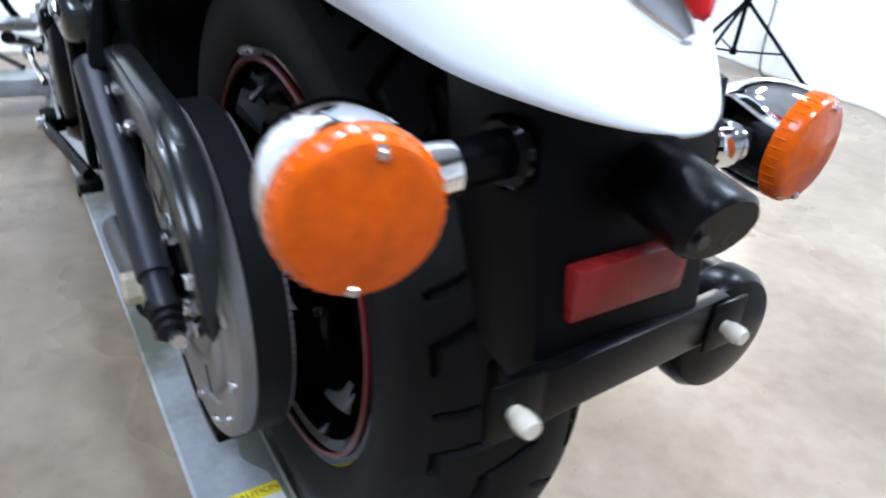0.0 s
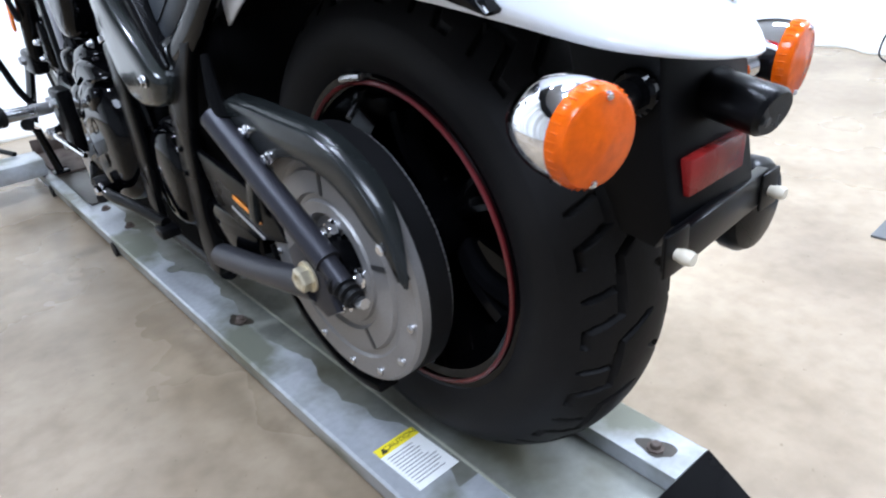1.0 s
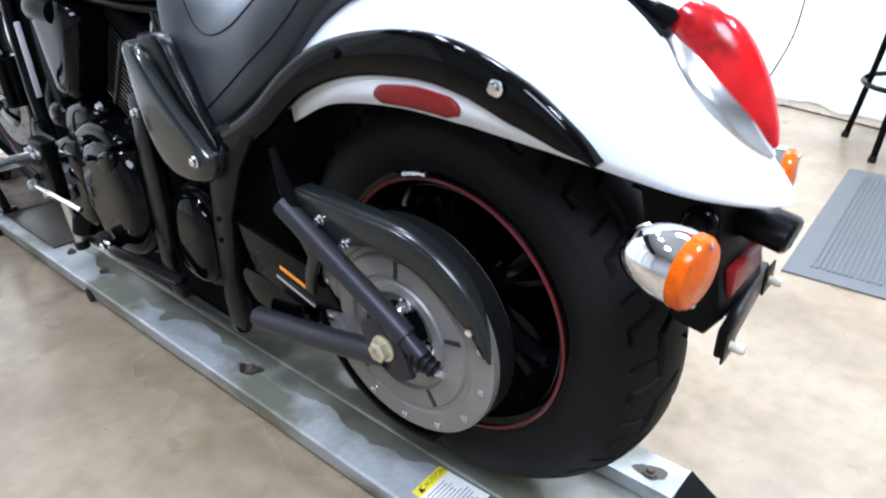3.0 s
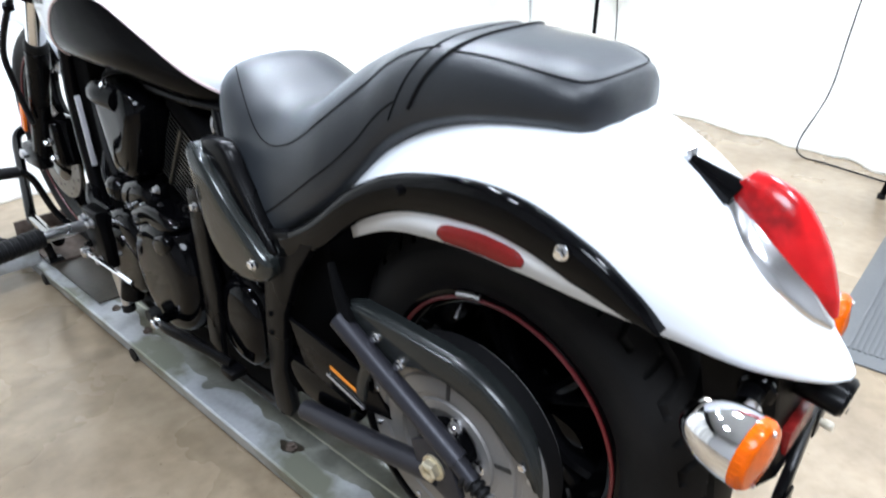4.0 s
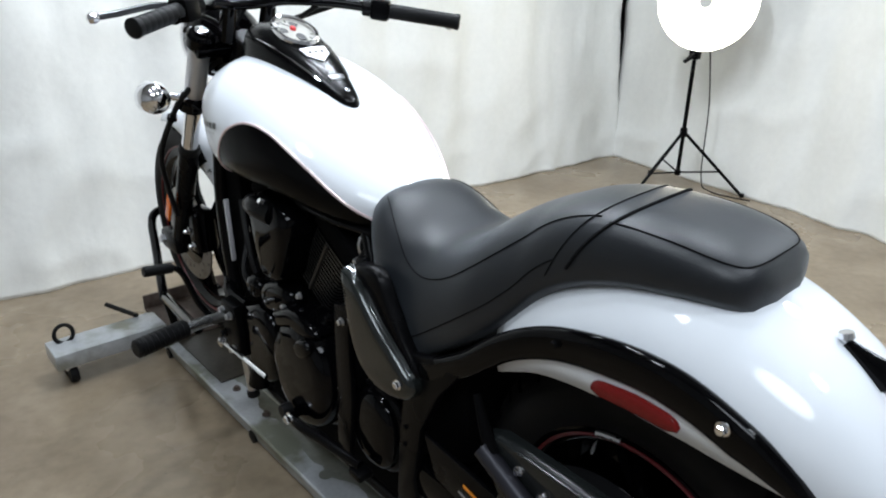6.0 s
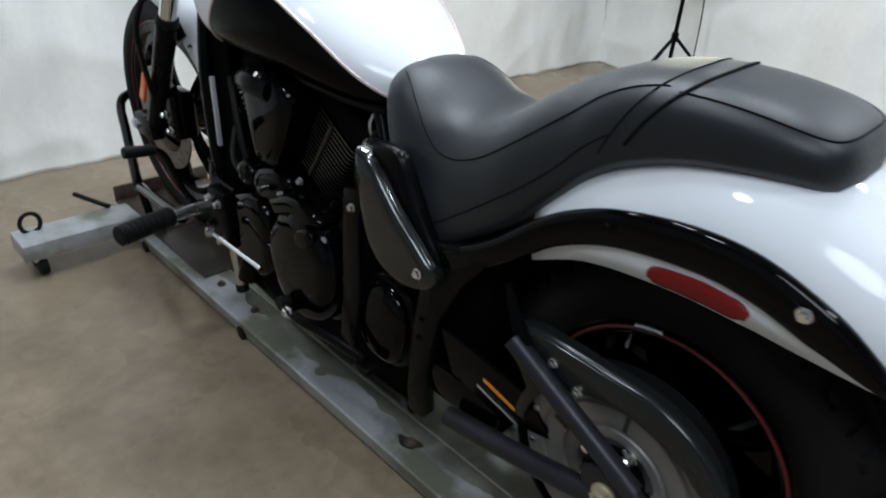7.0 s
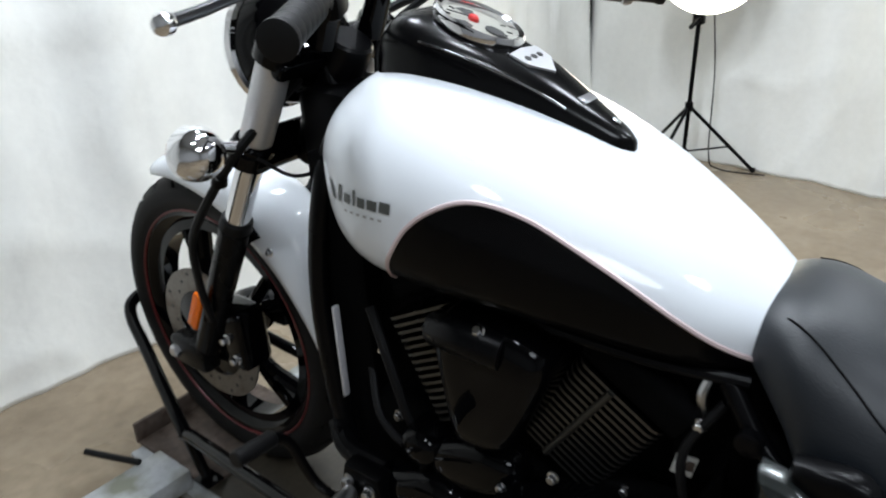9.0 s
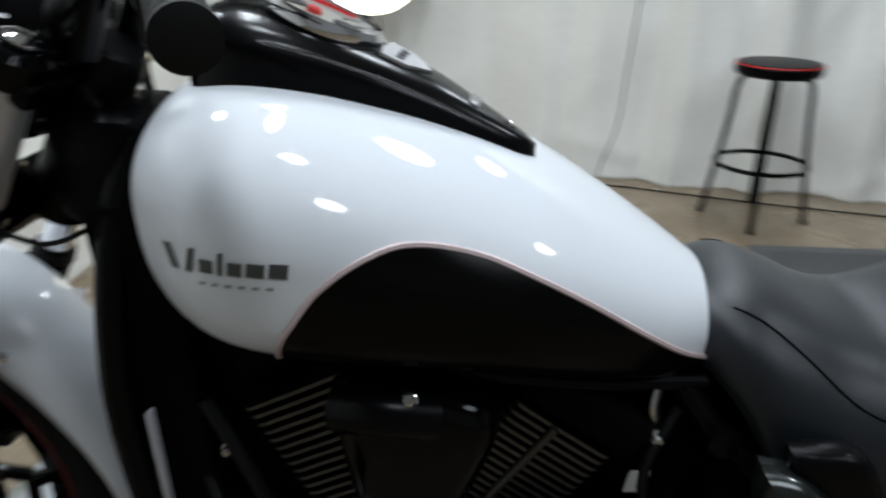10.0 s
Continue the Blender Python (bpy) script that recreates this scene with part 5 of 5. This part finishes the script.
for s in (-1, 1):
    x = s * 0.1
    fk = part("fork_leg", rod(fork_at(x, 0.345), fork_at(x, 0.655), 0.0245, 0.0265, 24, 0.004), SATIN, BIKE, "satin black fork slider with chrome tube")
    part("dust_cap", rod(fork_at(x, 0.655), fork_at(x, 0.675), 0.0285, 0.0265, 24, 0.003), GRIPRUB, fk)
    part("fork_tube", rod(fork_at(x, 0.67), fork_at(x, 0.82), 0.0215, 0.0215, 24), CHROME, fk, "chrome fork tube")
    part("fork_cover", rod(fork_at(x, 0.82), fork_at(x, 0.945), 0.0255, 0.0255, 24, 0.002), FORK, fk, "satin silver fork cover")
    part("fork_cap", lathe([(0.032, 0), (0.033, 0.006), (0.033, 0.03), (0.027, 0.036), (0.02, 0.037), (0.019, 0.034)], along(fork_at(x, 0.945), RAKE), 28), GLOSS, fk, "gloss black clamp cap")
    part("cap_bolt", lathe([(0.016, 0), (0.016, 0.008), (0.012, 0.01)], along(fork_at(x, 0.945) + RAKE * 0.035, RAKE), 24), CHROME, fk)
    part("axle_clamp", block(s * 0.105 - 0.022, s * 0.105 + 0.022, FY - 0.085, FY + 0.025, FZ - 0.03, FZ + 0.035, 0.012), SATIN, fk, "", 40)
    part("axle_end", lathe([(0.014, 0), (0.014, 0.008), (0.010, 0.012)], along((s * 0.127, FY, FZ + 0.005), (s, 0, 0)), 6), STEEL, fk)
    part("fork_reflector", block(-0.004, 0.004, -0.013, 0.013, -0.045, 0.045, 0.003), AMBERR, fk, "amber fork reflector", 30, Matrix.Translation(fork_at(s * 0.139, 0.475) + Vector((0, 0.012, 0))) @ Matrix.Rotation(radians(30), 4, "X"))
    part("lower_clamp", rod(fork_at(x, 0.785), fork_at(x, 0.82), 0.034, 0.034, 24, 0.004), GLOSS, fk)
for z in (0.8, 0.945):
    c = fork_at(0, z)
    part("triple_clamp", block(-0.12, 0.12, -0.035, 0.03, -0.015, 0.015, 0.008), GLOSS, BIKE, "gloss black fork clamp", 40, Matrix.Translation(c) @ Matrix.Rotation(radians(33.8), 4, "X"))
part("steering_head", rod((0, 1.19, 0.96), (0, 1.30, 0.77), 0.035, 0.035, 20, 0.004), SATIN, BIKE)
hl = part("headlamp", lathe([(0.02, -0.10), (0.05, -0.095), (0.075, -0.07), (0.088, -0.03), (0.092, 0.0), (0.092, 0.012)], along((0, 1.33, 0.945), (0, 1, -0.05)), 40), GLOSS, BIKE, "gloss black headlamp with chrome rim")
part("headlamp_rim", lathe([(0.088, 0), (0.098, 0.004), (0.1, 0.014), (0.096, 0.022), (0.088, 0.022)], along((0, 1.335, 0.945), (0, 1, -0.05)), 40, caps=False), CHROME, hl, "chrome rim")
part("headlamp_glass", lathe([(0.09, 0.016), (0.06, 0.032), (0.03, 0.038), (0.004, 0.04)], along((0, 1.335, 0.945), (0, 1, -0.05)), 40), GLASS, hl)
part("reflector_bowl", lathe([(0.088, 0.008), (0.06, -0.02), (0.02, -0.03)], along((0, 1.335, 0.945), (0, 1, -0.05)), 40), CHROME, hl)

# handlebar, grips and levers
hb = part("handlebar", tube([(-0.25, 0.988, 1.03), (-0.19, 1.045, 1.04), (-0.1, 1.15, 1.04), (0, 1.165, 1.035), (0.1, 1.15, 1.04), (0.2, 1.08, 1.03), (0.29, 1.0, 1.01)], 0.0125, 14, 6), GLOSS, BIKE, "gloss black drag handlebar")
for s in (-1, 1):
    part("riser", rod((s * 0.05, 1.20, 0.955), (s * 0.05, 1.165, 1.035), 0.02, 0.018, 16, 0.003), GLOSS, hb)
    part("riser_bolt", lathe([(0.007, 0), (0.007, 0.008), (0.005, 0.01)], along((s * 0.05, 1.15, 1.053), (0, -0.4, 1)), 8), CHROME, hb)
for p, q, ball in (((-0.228, 1.008, 1.042), (-0.345, 0.94, 1.022), Vector((-0.378, 1.048, 1.036))), ((0.28, 1.01, 1.012), (0.405, 0.89, 0.985), Vector((0.44, 0.965, 0.97)))):
    p, q = Vector(p), Vector(q)
    d = (q - p).normalized()
    prof = [(0.0165, 0)]
    L = (q - p).length
    for k in range(7):
        prof += [(0.0175, 0.01 + (L - 0.02) * k / 7), (0.0175, 0.01 + (L - 0.02) * (k + 0.75) / 7), (0.0171, 0.01 + (L - 0.02) * (k + 0.8) / 7)]
    prof += [(0.019, L - 0.006), (0.019, L), (0.014, L + 0.002)]
    part("grip", lathe(prof, along(p, d), 24), GRIPRUB, hb, "black rubber grip", 30)
    part("switch_block", block(-0.022, 0.022, -0.024, 0.024, -0.035, 0.012, 0.008), PLASTIC, hb, "black switch housing", 40, along(p - d * 0.005, d))
    part("switch", block(-0.006, 0.006, -0.003, 0.004, -0.008, 0.008, 0.002), REDPL, hb, "red switch", 30, along(p - d * 0.02, d) @ pose(0.0, 0.026, 0))
    part("clamp", rod(p - d * 0.06, p - d * 0.035, 0.02, 0.02, 16, 0.003), SATIN, hb)
    pivot = p - d * 0.045 + Vector((0, 0.045, 0.0))
    part("lever", tube([pivot, pivot.lerp(ball, 0.35) + Vector((0, 0.018, 0.004)), pivot.lerp(ball, 0.7) + Vector((0, 0.014, 0.0)), ball], 0.008, 10, 5, flat=0.7), LEVER, hb, "satin grey lever")
    part("lever_ball", lathe([(0.003, -0.011), (0.009, -0.008), (0.0115, 0), (0.009, 0.008), (0.003, 0.011)], along(ball, d), 16), CHROME if p.x < 0 else STEEL, hb, "bright lever ball end")
    part("lever_bolt", lathe([(0.007, 0), (0.007, 0.006)], along(pivot + Vector((0, 0, 0.012)), (0, 0, 1)), 8), CHROME, hb)
part("brake_reservoir", block(0.2, 0.255, 1.08, 1.12, 1.02, 1.05, 0.006), GLOSS, hb, "black brake fluid reservoir", 40)

# cables and hoses
for pts, r in (

    ([(0.22, 1.09, 1.035), (0.15, 1.22, 0.99), (0.0, 1.24, 0.94), (-0.12, 1.29, 0.84), (-0.15, 1.345, 0.77), (-0.165, 1.43, 0.66), (-0.15, 1.47, 0.56), (-0.13, 1.49, 0.46)], 0.0075),
    ([(-0.16, 1.12, 1.03), (-0.05, 1.22, 0.98), (-0.03, 1.19, 0.86), (-0.06, 1.12, 0.72)], 0.006),
    ([(-0.12, 1.29, 0.80), (-0.08, 1.26, 0.765), (-0.04, 1.22, 0.78), (-0.03, 1.19, 0.82)], 0.003),
    ([(0.16, 1.12, 1.03), (0.08, 1.2, 0.95), (0.04, 1.18, 0.86)], 0.006),
    ([(0.2, 1.08, 1.04), (0.1, 1.13, 1.07), (0.02, 1.17, 1.05), (-0.02, 1.22, 0.98)], 0.005)):
    part("cable", tube(pts, r, 8, 6), GRIPRUB, BIKE, "black rubber-sheathed cable")
part("cable_guide", lathe([(0.012, -0.006), (0.013, 0.006)], along((-0.152, 1.348, 0.765), (0, 0.5, -1)), 14), SATIN, BIKE)
part("wiring_box", block(-0.07, 0.07, 1.15, 1.25, 0.78, 0.90, 0.02), PLASTIC, BIKE, "", 40)

# front signals: chrome bullets seen from behind
for s in (-1, 1):
    c = Vector((s * 0.2, 1.32, 0.825))
    sg = part("front_signal", lathe([(max(0.002, 0.04 * math.cos(radians(90 - 10 * k))), -0.044 * math.sin(radians(90 - 10 * k))) for k in range(10)] + [(0.04, 0.012), (0.036, 0.0125)], along(c, (s * 0.0, 1, -0.05)), 40), CHROME, BIKE, "chrome bullet front turn signal")
    part("amber_lens", lathe([(0.035, 0.01), (0.0365, 0.012), (0.034, 0.022), (0.02, 0.03), (0.004, 0.032)], along(c, (s * 0.0, 1, -0.05)), 32), AMBER, sg, "amber lens")
    part("stalk", rod(c - Vector((s * 0.035, 0, 0)), (s * 0.12, 1.31, 0.812), 0.009, 0.011, 14, 0.002), CHROME, sg)
    part("clamp_ring", rod(fork_at(s * 0.105, 0.785), fork_at(s * 0.105, 0.812), 0.034, 0.034, 20, 0.003), GLOSS, sg)

# front fender
FF = []
for k, (ang, r0, r1, w) in enumerate(((72, 0.368, 0.352, 0.04), (76, 0.382, 0.352, 0.062), (90, 0.395, 0.348, 0.07), (108, 0.41, 0.345, 0.074), (125, 0.424, 0.345, 0.077), (142, 0.414, 0.346, 0.074), (160, 0.397, 0.35, 0.069), (176, 0.386, 0.358, 0.062), (190, 0.38, 0.362, 0.05), (202, 0.374, 0.364, 0.034))):
    a = radians(ang)
    FF.append((k, FY + r0 * math.cos(a), FZ + r0 * math.sin(a), FY + r1 * math.cos(a), FZ + r1 * math.sin(a), w))
ff = part("front_fender", fender_mesh(FF, 2.3, 54, 12), WHITE, BIKE, "glossy pearl white front fender", 60)
m = ff.modifiers.new("thick", "SOLIDIFY")
m.thickness, m.offset = 0.0035, -1
for s in (-1, 1):
    part("fender_bracket", slab([(1.44, 0.66), (1.50, 0.62), (1.47, 0.58), (1.40, 0.62)], s * 0.078 - 0.006, 0.012, 0.003), GLOSS, ff)
    bolt((s * 0.078, 1.375, 0.60), (s, 0, 0), 0.006, 0.008, CHROME, ff)

# front brake
bd = part("brake_disc", lathe([(0.10, -0.0025), (0.15, -0.0025), (0.15, 0.0025), (0.10, 0.0025), (0.10, -0.0025)], along((-0.062, FY, FZ), LEFT), 64, caps=False), DISC, front, "drilled steel brake disc")
for k in range(24):
    a = 2 * math.pi * k / 24
    r = (0.113, 0.125, 0.138)[k % 3]
    part("drill_hole", lathe([(0.0045, 0), (0.0045, 0.0006)], along((-0.0645, FY + r * math.cos(a), FZ + r * math.sin(a)), LEFT), 10), INK, bd)
part("disc_carrier", lathe([(0.05, 0.0), (0.10, -0.002), (0.104, 0.003), (0.06, 0.012)], along((-0.06, FY, FZ), LEFT), 40), GLOSS, bd)
cal = part("brake_caliper", block(-0.115, -0.045, 1.46, 1.545, 0.33, 0.46, 0.014, 3), GLOSS, BIKE, "black brake caliper", 40)
for p in ((-0.115, 1.48, 0.36), (-0.115, 1.525, 0.44), (-0.115, 1.50, 0.40)):
    bolt(p, LEFT, 0.008, 0.016, STEEL, cal)
part("hub_cover", lathe([(0.04, 0), (0.045, 0.01), (0.03, 0.03)], along((-0.06, FY, FZ), LEFT), 24), SATIN, front)

for ob in (front, ff, cal):
    ob.location.x += 0.016

# ---- the lamp stand by the far curtain ----
ls = thing("light_stand", "black tripod light stand with a round white diffused lamp", "light stand")
hub = Vector((2.775, 1.57, 0.35))
part("pole", tube([(2.775, 1.57, 0.10), (2.775, 1.57, 0.8)], 0.011, 12, 1), PLASTIC, ls, "black pole")
part("upper_pole", tube([(2.775, 1.57, 0.8), (2.775, 1.57, 1.0)], 0.008, 12, 1), PLASTIC, ls)
part("leg_hub", rod((2.775, 1.57, 0.32), (2.775, 1.57, 0.37), 0.02, 0.02, 14, 0.004), PLASTIC, ls)
part("lower_hub", rod((2.775, 1.57, 0.10), (2.775, 1.57, 0.13), 0.018, 0.018, 14, 0.004), PLASTIC, ls)
for a in (-57, 170, 56):
    d = Vector((math.cos(radians(a)), math.sin(radians(a)), 0))
    foot = Vector((2.775, 1.57, 0.008)) + d * 0.36
    part("leg", tube([hub, foot], 0.009, 10, 1), PLASTIC, ls, "black tubular leg")
    part("strut", tube([Vector((2.775, 1.57, 0.115)), hub.lerp(foot, 0.62)], 0.005, 8, 1), PLASTIC, ls)
    part("rubber_foot", rod(foot + Vector((0, 0, -0.007)), foot + Vector((0, 0, 0.016)), 0.012, 0.012, 10, 0.002), GRIPRUB, ls)
part("clamp", block(2.75, 2.80, 1.545, 1.595, 0.74, 0.80, 0.008), PLASTIC, ls)
part("knob", rod((2.75, 1.56, 0.77), (2.70, 1.585, 0.73), 0.014, 0.01, 12, 0.002), PLASTIC, ls)
dm = along((2.75, 1.53, 1.04), Vector((-0.9, -0.32, 0.02)))
part("dish", lathe([(0.06, -0.1), (0.16, -0.08), (0.25, -0.01), (0.255, 0.0), (0.25, 0.002)], dm, 48), FACE, ls, "white metal dish")
part("diffuser", lathe([(0.25, 0.003), (0.2, 0.03), (0.12, 0.05), (0.03, 0.056)], dm, 48), DISHGLOW, ls, "glowing white cloth diffuser")
part("centre_cap", lathe([(0.035, 0.056), (0.035, 0.062)], dm, 24), FACE, ls)
part("power_cable", tube([(2.82, 1.53, 0.9), (2.86, 1.49, 0.5), (2.86, 1.47, 0.1), (2.9, 1.42, 0.012), (2.93, 1.2, 0.006)], 0.0035, 6, 8), GRIPRUB, ls, "thin grey cable")

# a cable on the side curtain
part_c = part("hanging_cable", tube([(2.74, 0.25, 2.2), (2.74, 0.27, 1.2), (2.735, 0.31, 0.57), (2.73, 0.33, 0.30), (2.72, 0.40, 0.07), (2.70, 0.37, 0.008), (2.67, 0.25, 0.006), (2.6, 0.0, 0.006), (2.5, -0.4, 0.006), (2.4, -0.9, 0.006)], 0.004, 6, 8), GRIPRUB)
tagged(part_c, "thin black cable hanging down the white curtain to the floor", "cable")

# stool and ribbed mat
st = thing("bar_stool", "black round bar stool with four steel legs and foot ring", "stool", m=pose(2.34, -0.235, 0, 0, 0, 30) @ Matrix.Diagonal((0.93, 0.93, 0.96, 1)))
part("cushion", lathe([(0.10, 0.645), (0.17, 0.648), (0.18, 0.66), (0.182, 0.685), (0.172, 0.70), (0.12, 0.706), (0.02, 0.707)], None, 40), PLASTIC, st, "black padded cushion")
part("cushion_piping", tube([(0.178 * math.cos(a), 0.178 * math.sin(a), 0.694) for a in (2 * math.pi * k / 32 for k in range(33))], 0.003, 6, 1), REDPL, st, "thin red piping")
for k in range(4):
    a = radians(90 * k + 45)
    c, s = math.cos(a), math.sin(a)
    part("leg", tube([(0.12 * c, 0.12 * s, 0.643), (0.15 * c, 0.15 * s, 0.60), (0.165 * c, 0.165 * s, 0.45), (0.19 * c, 0.19 * s, 0.25), (0.225 * c, 0.225 * s, 0.012)], 0.0125, 12, 5), MATTE, st, "black tubular steel leg")
    part("leg_cap", lathe([(0.016, 0), (0.016, 0.02), (0.0135, 0.022)], pose(0.227 * c, 0.227 * s, 0), 12), GRIPRUB, st)
part("foot_ring", tube([(0.2 * math.cos(a), 0.2 * math.sin(a), 0.26) for a in (2 * math.pi * k / 40 for k in range(41))], 0.010, 10, 1), GLOSS, st, "black foot ring")

mt = thing("floor_mat", "dark grey ribbed rubber floor mat lying on the concrete", "mat", m=pose(1.56, -0.48, 0, 0, 0, 3))
part("mat_base", block(-0.46, 0.46, -0.32, 0.32, 0, 0.006, 0.002), MATRUB, mt, smooth=30)
for k in range(40):
    y = -0.26 + 0.52 * k / 39
    part("rib", block(-0.40, 0.40, y - 0.0035, y + 0.0035, 0.006, 0.009, 0), MATRUB, mt, smooth=0)
